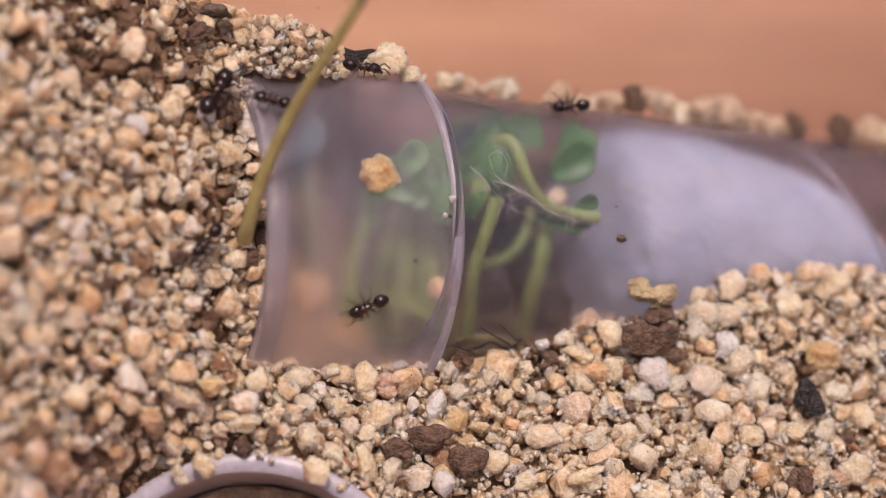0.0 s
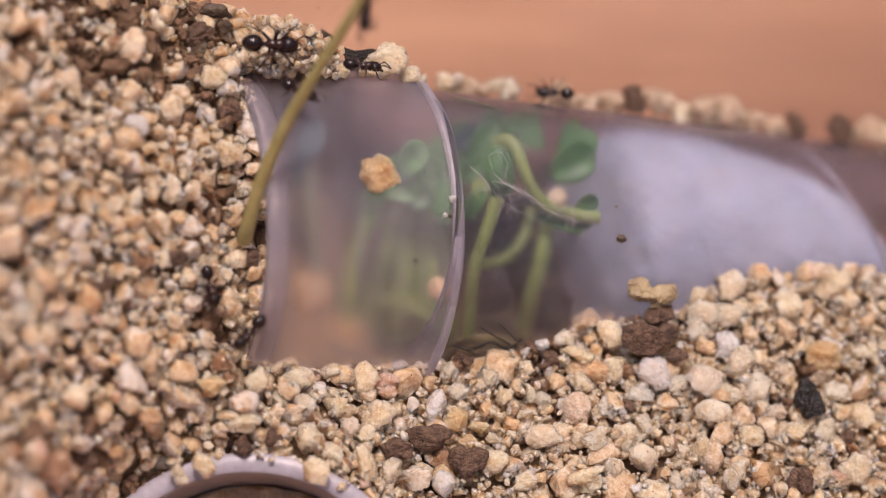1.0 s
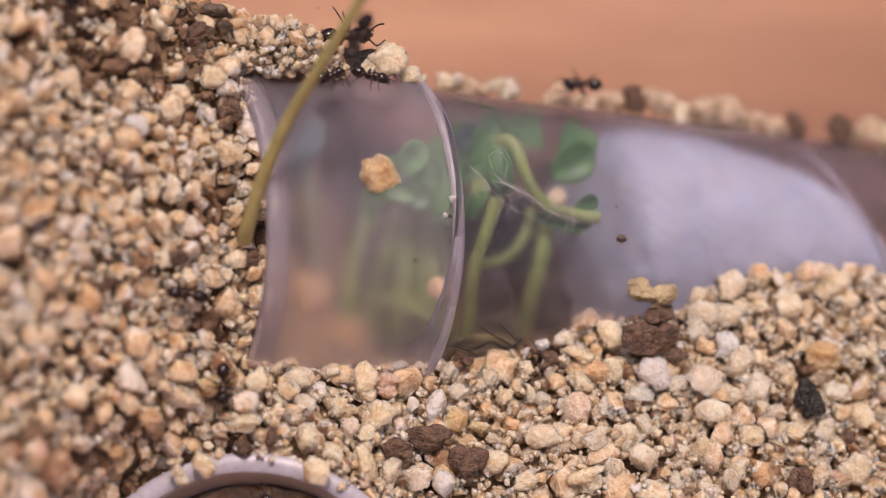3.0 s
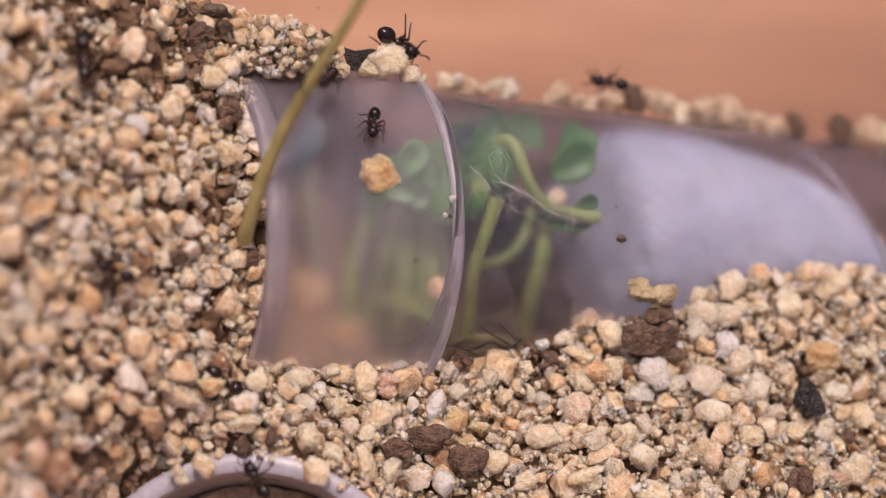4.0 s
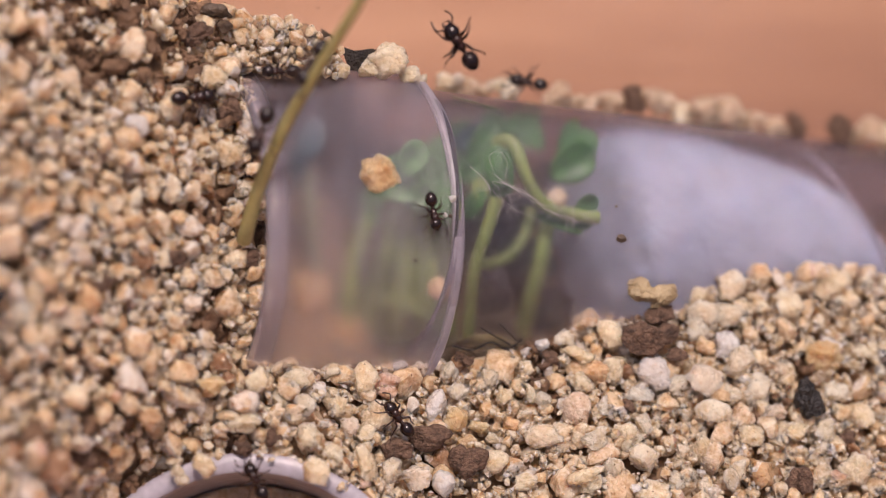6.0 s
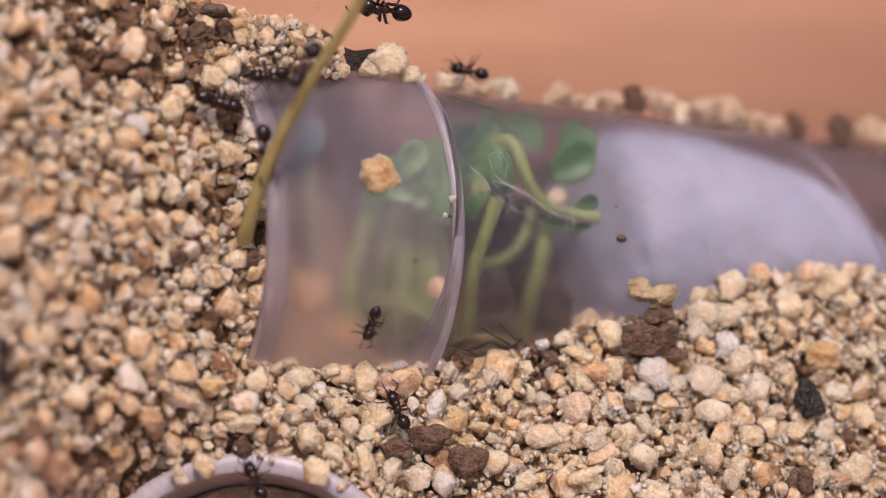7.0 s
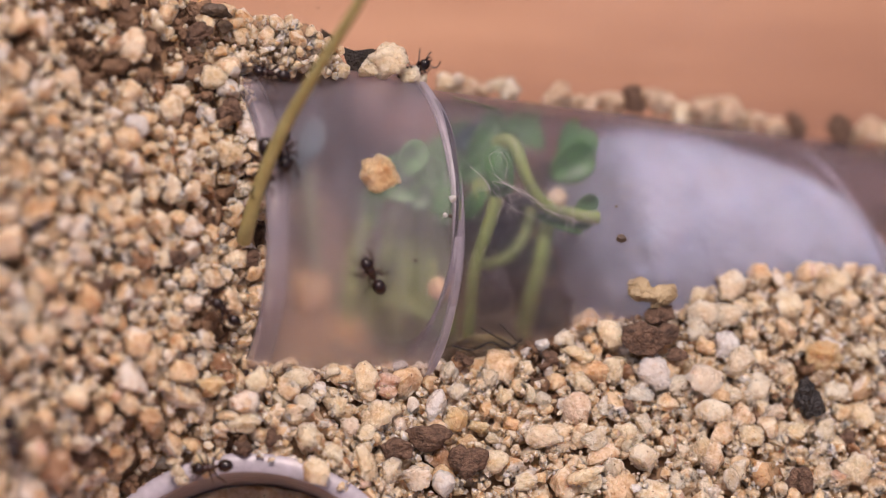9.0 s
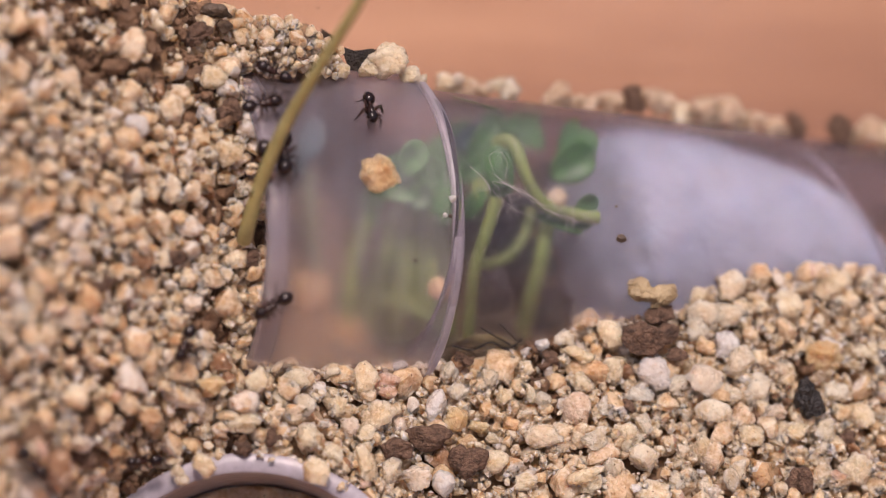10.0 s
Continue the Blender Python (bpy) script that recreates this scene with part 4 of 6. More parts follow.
seedling((545, 330, -10), "bluish green seedling leaf near the sleeve's mouth",
         [([(560, 480, -10), (548, 380, -8), (545, 300, -7)], 0.3, 0.3)],
         [(548, 252, -6.0, 1.7, 1.2, 70, 0, TEAL), (524, 288, -7.0, 1.4, 0.9, 80, 0, TEAL)])
e = thing("grass_blade", spot(842, 196, -10), "thin dark green blade inside the tube", "grass blade")
shoot(e, [(800, 178, -7.2), (845, 192, -7.5), (885, 210, -8.2)], 0.2, 0.12, BLADE, "blade")
e = thing("pebble", spot(980, 350, -10), "pale round pebble among the seedlings", "pebble")
link("body", chipped(BALL3, 6, 0.05, 5) * 0.95 + np.array(spot(981, 352, -10)), BALL3[1], TAN, e)
e = thing("pebble", spot(775, 507, -3), "orange pebble inside the sleeve", "pebble")
link("body", chipped(BALL3, 6, 0.05, 6) * 0.95 + np.array(spot(775, 508, -3.2)), BALL3[1], ORANGE, e)


# last four clods are added only to darken the tube's depth
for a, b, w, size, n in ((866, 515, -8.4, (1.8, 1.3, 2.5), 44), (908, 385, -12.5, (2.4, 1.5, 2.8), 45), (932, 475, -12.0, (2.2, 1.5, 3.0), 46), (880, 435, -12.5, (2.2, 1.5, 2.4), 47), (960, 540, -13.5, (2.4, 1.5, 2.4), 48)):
    e = thing("soil_clod", spot(a, b, w), "black clod behind the fogged glass, darkening its depth", "soil clod")
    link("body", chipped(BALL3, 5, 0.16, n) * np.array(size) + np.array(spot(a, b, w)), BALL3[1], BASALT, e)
for a, b, w, r, mat, n in ((545, 515, -10.0, 2.1, ORANGE, 51), (612, 580, -11.5, 2.0, ORANGE, 52)):
    e = thing("pebble", spot(a, b, w), "orange-brown pebble lying inside the hazy tube", "pebble", "pebbles inside the tubes")
    link("body", chipped(BALL3, 8, 0.08, n) * r + np.array(spot(a, b, w)), BALL3[1], mat, e)


def dry_leaf():
    """A withered sheath pressed against the inside of the glass."""
    e = thing("dry_leaf", spot(865, 615, -8), "withered olive-brown leaf pressed against the glass", "leaf")
    verts, faces, n = [], [], 14
    for r in (R2 - 0.95, R2 - 1.2):
        for i in range(n + 1):
            a = 792 + 150 * i / n
            top = 612 - 28 * math.sin(math.pi * min(1, (i + 1) / n)) + 3 * noise.noise(Vector((a * 0.06, 0, 1)))
            for k in range(4):
                verts.append(onto(a, top + (662 - top) * k / 3, C2, AX2, r))
    h = (n + 1) * 4
    for i in range(n):
        for k in range(3):
            q = (i * 4 + k, i * 4 + k + 1, i * 4 + k + 5, i * 4 + k + 4)
            faces += [q, tuple(v + h for v in reversed(q))]
        faces.append((i * 4, i * 4 + 4, i * 4 + 4 + h, i * 4 + h))
    link("sheath", verts, faces, STEM, e)


dry_leaf()


def root_hairs():
    e = thing("root_hairs", spot(940, 350, -7), "fine white root hairs clinging to the glass", "roots", kind="stuff")
    rng = random.Random(3)
    runs = [([(828, 298), (852, 318), (864, 338)], 0.025), ([(880, 322), (905, 335), (940, 352), (962, 372), (1000, 385), (1018, 392)], 0.03), ([(905, 335), (935, 356), (960, 366), (992, 388)], 0.016), ([(925, 340), (950, 360), (985, 372), (1008, 388), (1012, 405)], 0.014), ([(868, 300), (862, 280), (880, 272), (894, 292), (890, 318)], 0.018), ([(1000, 388), (998, 410), (996, 425)], 0.02), ([(918, 258), (930, 268), (942, 274)], 0.025),
            ([(905, 250), (915, 290)], 0.012)]
    for _ in range(24):
        a, b = rng.uniform(840, 1050), rng.uniform(0, 1)
        y = 318 + (a - 850) * 0.36 + rng.uniform(-34, 34)
        runs.append(([(a, y), (a + rng.uniform(-20, 30), y + rng.uniform(-15, 20)), (a + rng.uniform(-30, 60), y + rng.uniform(-15, 45))], rng.uniform(0.008, 0.018)))
    verts, faces = [], []
    for pts, r in runs:
        line = []
        for a, b in pts:
            p = onto(a, b, C2, AX2, R2 - 1.0)
            line.append(p)
        v, f = sweep(line, [r * 1.15] * len(line), 5, 4)
        k = len(verts)
        verts += v
        faces += [tuple(i + k for i in q) for q in f]
    link("hairs", verts, faces, HAIR, e)


root_hairs()


def droplets():
    """Tiny beads of water and dust on the walls of the tubes."""
    e = thing("dust_specks", spot(900, 460, -4), "fine pale dust and beads of water on the tubes", "dust", kind="stuff")
    rng = random.Random(8)
    co, fa = ball(1)
    vs, fs, n = [], [], 0
    for _ in range(320):
        k = rng.random()
        if k < 0.55:
            a, b = rng.gauss(905, 55), rng.triangular(300, 600, 510)
            p, r = onto(a, b, C2, AX2, R2 + 0.01), rng.uniform(0.016, 0.042)
        elif k < 0.85:
            a, b = rng.gauss(790, 28), rng.uniform(190, 640)
            p, r = onto(a - 40 * abs(b - 400) / 240, b, C1, AX1, R1 + 0.01), rng.uniform(0.015, 0.04)
        else:
            a, b = rng.uniform(480, 780), rng.uniform(180, 630)
            p, r = onto(a, b, C1, AX1, R1 + 0.01), rng.uniform(0.015, 0.035)
        vs.append(co * r + np.array(p))
        fs.append(fa + n)
        n += len(co)
    link("beads", np.concatenate(vs), np.concatenate(fs), HAIR, e)


droplets()


def grime():
    """Dark dirt caught on the sleeve."""
    e = thing("grime_specks", spot(755, 245, 2), "dark dirt specks stuck to the sleeve", "dirt", kind="stuff")
    rng = random.Random(21)
    co, fa = ball(1)
    vs, fs, n = [], [], 0
    for k in range(360):
        if k >= 120:
            x, y0, y1 = rng.choice(((588, 430, 635), (600, 500, 640), (572, 540, 640), (655, 330, 420), (702, 350, 430), (520, 560, 630), (650, 585, 625), (735, 560, 640)))
            b = rng.uniform(y0, y1)
            a = x + rng.gauss(0, 2.5) - 0.12 * (b - 430)
        elif k < 45:
            a, b = rng.gauss(757, 16), rng.gauss(246, 18)
        elif k < 80:
            a, b = rng.gauss(690, 45), rng.gauss(605, 16)
        else:
            a, b = rng.uniform(500, 790), rng.uniform(170, 620)
        p, r = onto(a, b, C1, AX1, R1 + 0.01), rng.uniform(0.012, 0.05) * (0.75 if k >= 120 else 1.0)
        vs.append(co * np.array([r, r * 0.8, r]) + np.array(p))
        fs.append(fa + n)
        n += len(co)
    link("specks", np.concatenate(vs), np.concatenate(fs), SOIL, e)


grime()


def inner_soil():
    """Loose soil and sand lying in the sleeve and the tube."""
    e = thing("tube_soil", C1 - AX1 * 6, "brown soil and sand lying inside the tubes", "soil", kind="stuff")
    out = bench(0, -0.5, -0.86)
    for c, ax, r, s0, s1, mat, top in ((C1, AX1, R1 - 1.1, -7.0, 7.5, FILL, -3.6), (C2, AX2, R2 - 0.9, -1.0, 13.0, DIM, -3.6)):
        dn = (out - ax * out.dot(ax)).normalized()
        sd = ax.cross(dn)
        verts, faces, n, m = [], [], 30, 24
        for i in range(n + 1):
            s = s0 + (s1 - s0) * i / n
            for k in range(m + 1):
                g = -1 + 2 * k / m
                y = g * r * 0.97
                deep = math.sqrt(max(r * r - y * y, 0))
                q = c + ax * s + sd * y
                rag = 1.5 * noise.noise(q * 0.4)
                h = -top + 1.6 * noise.noise(q * 0.25) + 0.5 * noise.noise(q * 0.9) + 7 * max(0.0, 1 - (s - s0 + rag) / 4.0) ** 2 + 7 * max(0.0, 1 - (s1 - s + rag) / 4.0) ** 2
                verts.append(q + dn * min(h, deep))
        for i in range(n):
            for k in range(m):
                j = i * (m + 1) + k
                faces.append((j, j + 1, j + m + 2, j + m + 1))
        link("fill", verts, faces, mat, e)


inner_soil()


# ---- the dry stalk and the debris ----
def stalk():
    e = thing("dry_stalk", spot(438, 398, 2.5), "pale yellow-green stalk rising from the sleeve's mouth", "stalk")
    shoot(e, [(432, 425, 1.5), (440, 395, 3), (462, 322, 5), (505, 222, 7.5), (566, 118, 10.5), (632, 10, 13.5), (670, -70, 15.5)], 0.58, 0.34, STEM)


stalk()


def shard(a, b, w, pts, thick, label, seed, mat):
    e = thing("husk_shard", spot(a, b, w), label, "plant debris")
    rng = random.Random(seed)
    n = len(pts)
    verts = [spot(a + x, b + y, w + rng.uniform(-0.3, 0.3) + thick / 2) for x, y in pts] + [spot(a + x * 0.9, b + y * 0.9, w - thick / 2) for x, y in pts]
    verts += [spot(a, b, w + thick), spot(a, b, w - thick)]
    faces = []
    for i in range(n):
        h = (i + 1) % n
        faces += [(i, n + i, n + h, h), (2 * n, i, h), (2 * n + 1, n + h, n + i)]
    link("flake", verts, faces, mat, e, smooth=False)


wp = -11.0
shard(636, 100, rise(onto(636, 137, C1, AX1, R1)) - 0.4, [(-34, -18), (-8, -10), (22, -14), (40, -8), (22, 12), (4, 30), (-18, 24), (-26, 2)], 0.7, "black torn husk lying on the sleeve's edge", 1, CHAR)
shard(576, 64, wp + 2.5, [(-8, -14), (14, 0), (26, 10), (4, 16), (-6, 8)], 0.4, "small dark husk flake", 2, HUSK)
shard(708, 92, rise(onto(704, 137, C1, AX1, R1)) - 0.4, [(-8, -14), (8, -6), (14, 8), (2, 12), (-8, 2)], 0.5, "small dark flake on a pebble", 3, CHAR)
shard(545, 52, wp + 2.5, [(-6, -10), (4, -6), (6, 12), (-2, 16)], 0.3, "thin dark splinter on the sand", 4, HUSK)


def twigs():
    e = thing("dry_roots", spot(860, 600, -6), "black branching rootlets against the glass", "roots")
    for pts, r in (([(800, 612), (835, 620), (868, 606), (898, 618), (925, 600)], 0.07), ([(850, 580), (880, 598), (905, 612), (914, 622)], 0.05), ([(885, 574), (902, 590), (915, 605)], 0.05)):
        link("rootlet", *sweep([onto(a, b, C2, AX2, R2 + 0.06) for a, b in pts], [r] * len(pts), 6), BASALT, e)


twigs()


# ---- ants ----
def blob(center, radii, tilt=0.0, taper=0.0, level=BALL3):
    p = level[0].copy()
    k = 1 + taper * p[:, :1]
    p[:, 1:] *= k
    p = p * np.array(radii)
    c, s = math.cos(radians(tilt)), math.sin(radians(tilt))
    p = np.stack([p[:, 0] * c + p[:, 2] * s, p[:, 1], -p[:, 0] * s + p[:, 2] * c], 1)
    return p + np.array(center), level[1]


def merged(*pieces):
    vs, fs, n = [], [], 0
    for v, f in pieces:
        vs.append(np.asarray([tuple(p) for p in v]))
        fs += [tuple(i + n for i in q) for q in (f.tolist() if isinstance(f, np.ndarray) else f)]
        n += len(v)
    return np.concatenate(vs), fs


LEGS = [(0.62, 1, 0.75, 0.95), (0.62, -1, 0.75, 0.95), (0.32, 1, 0.05, 1.1), (0.32, -1, 0.05, 1.1), (0.08, 1, -0.85, 1.08), (0.08, -1, -0.85, 1.08)]


def build_ant():
    e = new("ant")
    e["local"] = 1
    tagged(e, "small glossy black-brown harvester ant", "ant", "ants")
    head = link("head", *blob((1.02, 0, 0.05), (0.5, 0.46, 0.39), 18, -0.08), CHITIN, e)
    link("mandible", *sweep([(1.34, 0.16, -0.12), (1.56, 0.2, -0.2), (1.66, 0.04, -0.24)], [0.08, 0.07, 0.03], 8, 4), LIMB, head)
    link("mandible", *sweep([(1.34, -0.16, -0.12), (1.56, -0.2, -0.2), (1.66, -0.04, -0.24)], [0.08, 0.07, 0.03], 8, 4), LIMB, head)
    for s in (1, -1):
        link("eye", *blob((1.0, 0.43 * s, 0.16), (0.09, 0.05, 0.08), 0, 0, BALL2), CHITIN, head, "small glossy black eye")
    link("thorax", *merged(blob((0.46, 0, 0.07), (0.38, 0.33, 0.34), 0), blob((0.08, 0, 0.02), (0.42, 0.27, 0.28), -10), blob((0.72, 0, 0.02), (0.18, 0.15, 0.15), 0, 0, BALL2)), TRUNK, e)
    link("waist", *merged(blob((-0.28, 0, 0.0), (0.16, 0.12, 0.19), 0, 0, BALL2), blob((-0.46, 0, 0.02), (0.15, 0.17, 0.2), 0, 0, BALL2), blob((-0.36, 0, -0.05), (0.26, 0.08, 0.08), 0, 0, BALL2)), TRUNK, e)
    link("gaster", *blob((-0.99, 0, 0.05), (0.58, 0.48, 0.46), 8, 0.14), CHITIN, e)
    for s in (1, -1):
        an = link("antenna", *sweep([(0, 0, 0), (0.26, 0.32 * s, 0.18), (0.42, 0.44 * s, 0.2), (0.68, 0.42 * s, 0.05), (0.9, 0.33 * s, -0.1)], [0.055, 0.05, 0.055, 0.05, 0.06], 7, 4), LIMB, head)
        an.location = (1.27 * MM, 0.17 * s * MM, 0.12 * MM)
    for x, s, fwd, out in LEGS:
        k = link("leg", *sweep([(0, 0, 0), (0.05 * fwd, 0.12 * s, -0.06), (0.32 * fwd, 0.38 * out * s, 0.3), (0.46 * fwd, 0.52 * out * s, 0.27), (0.76 * fwd, 0.76 * out * s, -0.28), (1.0 * fwd, 0.92 * out * s, -0.5), (1.18 * fwd, 0.98 * out * s, -0.54)],
                            [0.10, 0.095, 0.095, 0.06, 0.05, 0.036, 0.024], 7, 3), LIMB, e)
        k.location = ((x - 0.1) * MM, 0.17 * s * MM, -0.12 * MM)
    return e


ANT = build_ant()
NAMES = ["A", "B", "C", "D", "F", "G", "H", "I", "K", "J", "L"]
ANTS = {"A": ANT}
ANT.scale = [1.02] * 3
SIZE = {"C": 1.36, "L": 0.98, "H": 1.0, "F": 0.95, "D": 0.95, "J": 1.2, "K": 1.2, "I": 1.2}
for n in NAMES[1:]:
    ANTS[n] = copy_thing(ANT, pose(0, 0, 0))
    ANTS[n].scale = [SIZE.get(n, 1.04)] * 3


# ---- loose grains ----
def settle(count, seed):
    """Drop grains one by one on the lowest spots of the slope: (a, b, w, radius)."""
    rng = np.random.RandomState(seed)
    aa, bb = np.meshgrid(A0 + CELL * np.arange(NA), B0 + CELL * np.arange(NB), indexing="ij")
    goal = lie(aa, bb)
    h = goal - 2.4
    spots = np.argwhere(FREE)
    mm = CELL * UNIT
    grains = []
    for n in range(count):
        pick = spots[rng.randint(len(spots), size=14)]
        lack = goal[pick[:, 0], pick[:, 1]] - h[pick[:, 0], pick[:, 1]]
        i, j = pick[np.argmax(lack)]
        if lack.max() < 0.1:
            break
        a = A0 + CELL * i
        small = 1.02 if a < 380 else 1.0 if a < 1000 else 1.15
        r = small * float(np.clip(np.exp(rng.normal(math.log(0.61), 0.40)), 0.24, 1.4))
        if a > 425 and j * CELL + B0 < 200:
            r = min(r, 0.48 if a > 540 or j * CELL + B0 > 95 else 0.85)
        k = int(math.ceil(r / mm))
        i0, i1, j0, j1 = max(i - k, 0), min(i + k + 1, NA), max(j - k, 0), min(j + k + 1, NB)
        di, dj = np.meshgrid(np.arange(i0, i1) - i, np.arange(j0, j1) - j, indexing="ij")
        d2 = (di * di + dj * dj) * mm * mm
        cap = np.sqrt(np.clip(r * r - d2, 0, None))
        on = d2 < r * r
        w = np.mean(h[i0:i1, j0:j1][on]) + 0.42 * r
        w = min(w, goal[i, j] + 0.25 - 0.35 * r)
        part_h = h[i0:i1, j0:j1]
        part_h[on] = np.maximum(part_h[on], w + 0.8 * cap[on])
        grains.append((a + rng.uniform(-2, 2), B0 + CELL * j + rng.uniform(-2, 2), w, r))
    return grains


DARK = ((70, 30, 45), (120, 15, 40), (245, 40, 45), (262, 100, 40), (180, 130, 48), (330, 45, 45), (365, 60, 40), (330, 135, 36), (400, 185, 42), (330, 225, 40), (280, 225, 34), (320, 320, 32), (390, 340, 34),
        (285, 385, 26), (350, 375, 34), (430, 460, 36), (440, 400, 30), (20, 425, 50), (70, 440, 30), (170, 500, 44), (315, 455, 24), (345, 520, 26), (355, 560, 30), (395, 600, 22), (130, 640, 48), (175, 650, 36), (20, 655, 34),
        (330, 675, 26), (190, 680, 36), (240, 690, 34), (120, 710, 30), (150, 715, 28), (60, 795, 38), (145, 805, 32), (405, 770, 34), (440, 785, 30), (235, 850, 42), (480, 780, 26), (265, 870, 30), (150, 75, 30), (30, 110, 30), (215, 15, 30), (300, 90, 30), (60, 240, 26), (110, 200, 26))


def patch(a, b):
    """Where dark soil is mixed into the sand."""
    q = Vector((a * 0.006, b * 0.006, 3.3))
    if a > 470 and b > 200:
        return noise.noise(q) + 0.6 * noise.noise(q * 2.7)
    near = max(1.25 - math.hypot(a - x, b - y) / (0.95 * r) for x, y, r in DARK)
    return 0.12 + (0.31 if b < 200 and a < 400 else 0.0) + 0.42 * max(near, -0.6) + 0.35 * noise.noise(q * 5.0)


def lay_sand():
    rng = np.random.RandomState(5)
    shapes = [chipped(BALL3, 11 + k % 6, 0.05 + 0.02 * (k % 4), 200 + k, 0.40 + 0.04 * (k % 5), 0.2) for k in range(24)]
    rough = [chipped(BALL1, 7, 0.08, 400 + k, 0.45) for k in range(8)]
    crumbs = [chipped(BALL2, 5, 0.2, 300 + k, 0.5, 1.0) for k in range(5)]
    grains = settle(14000, 9)
    # the three hundred beside the tube's foot and on the slope below are parts of the ground
    zone = [g for g in grains if 640 < g[0] < 1330 and 600 < g[1] < 870 and g[3] > 0.55 and g[2] > lie(g[0], g[1]) - 0.75]
    zone.sort(key=lambda g: abs(g[0] - 960) + abs(g[1] - 740))
    singles = set(id(g) for g in zone[:300])
    meshes = []
    for k, s in enumerate(shapes):
        me = bpy.data.meshes.new("grain")
        me.from_pydata((s * MM).tolist(), [], BALL3[1].tolist())
        me.materials.append(GRAIN_ONE)
        me.polygons.foreach_set("use_smooth", np.ones(len(me.polygons), dtype=bool))
        me.set_sharp_from_angle(angle=radians(24))
        meshes.append(me)
    pale, dark = [], []
    for n, g in enumerate(grains):
        a, b, w, r = g
        o = np.array(spot(a, b, w))
        m = turned(rng)
        stretch = np.array([rng.uniform(0.95, 1.3), rng.uniform(0.8, 1.1), rng.uniform(0.7, 1.0)]) * r
        deep = w < lie(a, b) - 1.3
        soil = patch(a, b) > (0.50 if not deep else 0.15) and rng.rand() < (0.8 if deep or b < 160 else 0.6)
        if id(g) in singles and not soil:
            ob = new("grain", meshes[n % 24])
            ob.parent = GROUND
            ob.matrix_basis = Matrix.LocRotScale(Vector(o * MM), Matrix(m.tolist()).to_quaternion(), Vector(stretch))
            continue
        base, skin = (crumbs[n % 5], BALL2[1]) if soil else (rough[n % 8], BALL1[1]) if deep else (shapes[n % 24], BALL3[1])
        (dark if soil else pale).append(((base * stretch) @ m.T + o, skin))
    for _ in range(5300):
        a, b = (rng.uniform(-60, 1640), rng.uniform(-40, 930)) if _ < 4200 else (rng.uniform(560, 1600), rng.uniform(500, 900))
        i, j = int((a - A0) / CELL), int((b - B0) / CELL)
        if not FREE[i, j]:
            continue
        r = max(0.17, float(np.exp(rng.normal(math.log(0.27), 0.3)))) * np.array([1.3, 1.0, 0.75])
        heap = dark if patch(a, b) > 0.45 and rng.rand() < 0.6 else pale
        heap.append(((rough[rng.randint(8)] * r) @ turned(rng).T + np.array(spot(a, b, float(lie(a, b)) + rng.uniform(-0.55, 0.12 if _ < 4200 else 0.4))), BALL1[1]))
    for name, heap, mat, label in (("loose_sand", pale, GRAIN_MANY, "coarse angular quartz sand"), ("soil_crumbs", dark, CRUMB, "dark soil crumbs mixed into the sand")):
        co = np.concatenate([v for v, f in heap]) * MM
        at = np.cumsum([0] + [len(v) for v, f in heap])
        fa = np.concatenate([f + k for (v, f), k in zip(heap, at)])
        me = bpy.data.meshes.new(name)
        me.vertices.add(len(co))
        me.vertices.foreach_set("co", co.astype(np.float32).ravel())
        me.loops.add(len(fa) * 3)
        me.loops.foreach_set("vertex_index", fa.astype(np.int32).ravel())
        me.polygons.add(len(fa))
        me.polygons.foreach_set("loop_start", np.arange(0, len(fa) * 3, 3, dtype=np.int32))
        soft = np.concatenate([np.full(len(f), len(f) > 100) for v, f in heap])
        me.polygons.foreach_set("use_smooth", soft)
        me.materials.append(mat)
        me.update(calc_edges=True)
        me.validate()
        me.set_sharp_from_angle(angle=radians(26))
        ob = new(name, me)
        ob.parent = GROUND
        tagged(ob, label, kind="stuff")


lay_sand()


def stand(at, ahead, up):
    """The pose of an ant at a point (mm), its head ahead, its back up."""
    z = Vector(up).normalized()
    x = Vector(ahead)
    x = (x - z * x.dot(z)).normalized()
    y = z.cross(x)
    return Matrix.Translation(Vector(at) * MM) @ Matrix((x, y, z)).transposed().to_4x4()


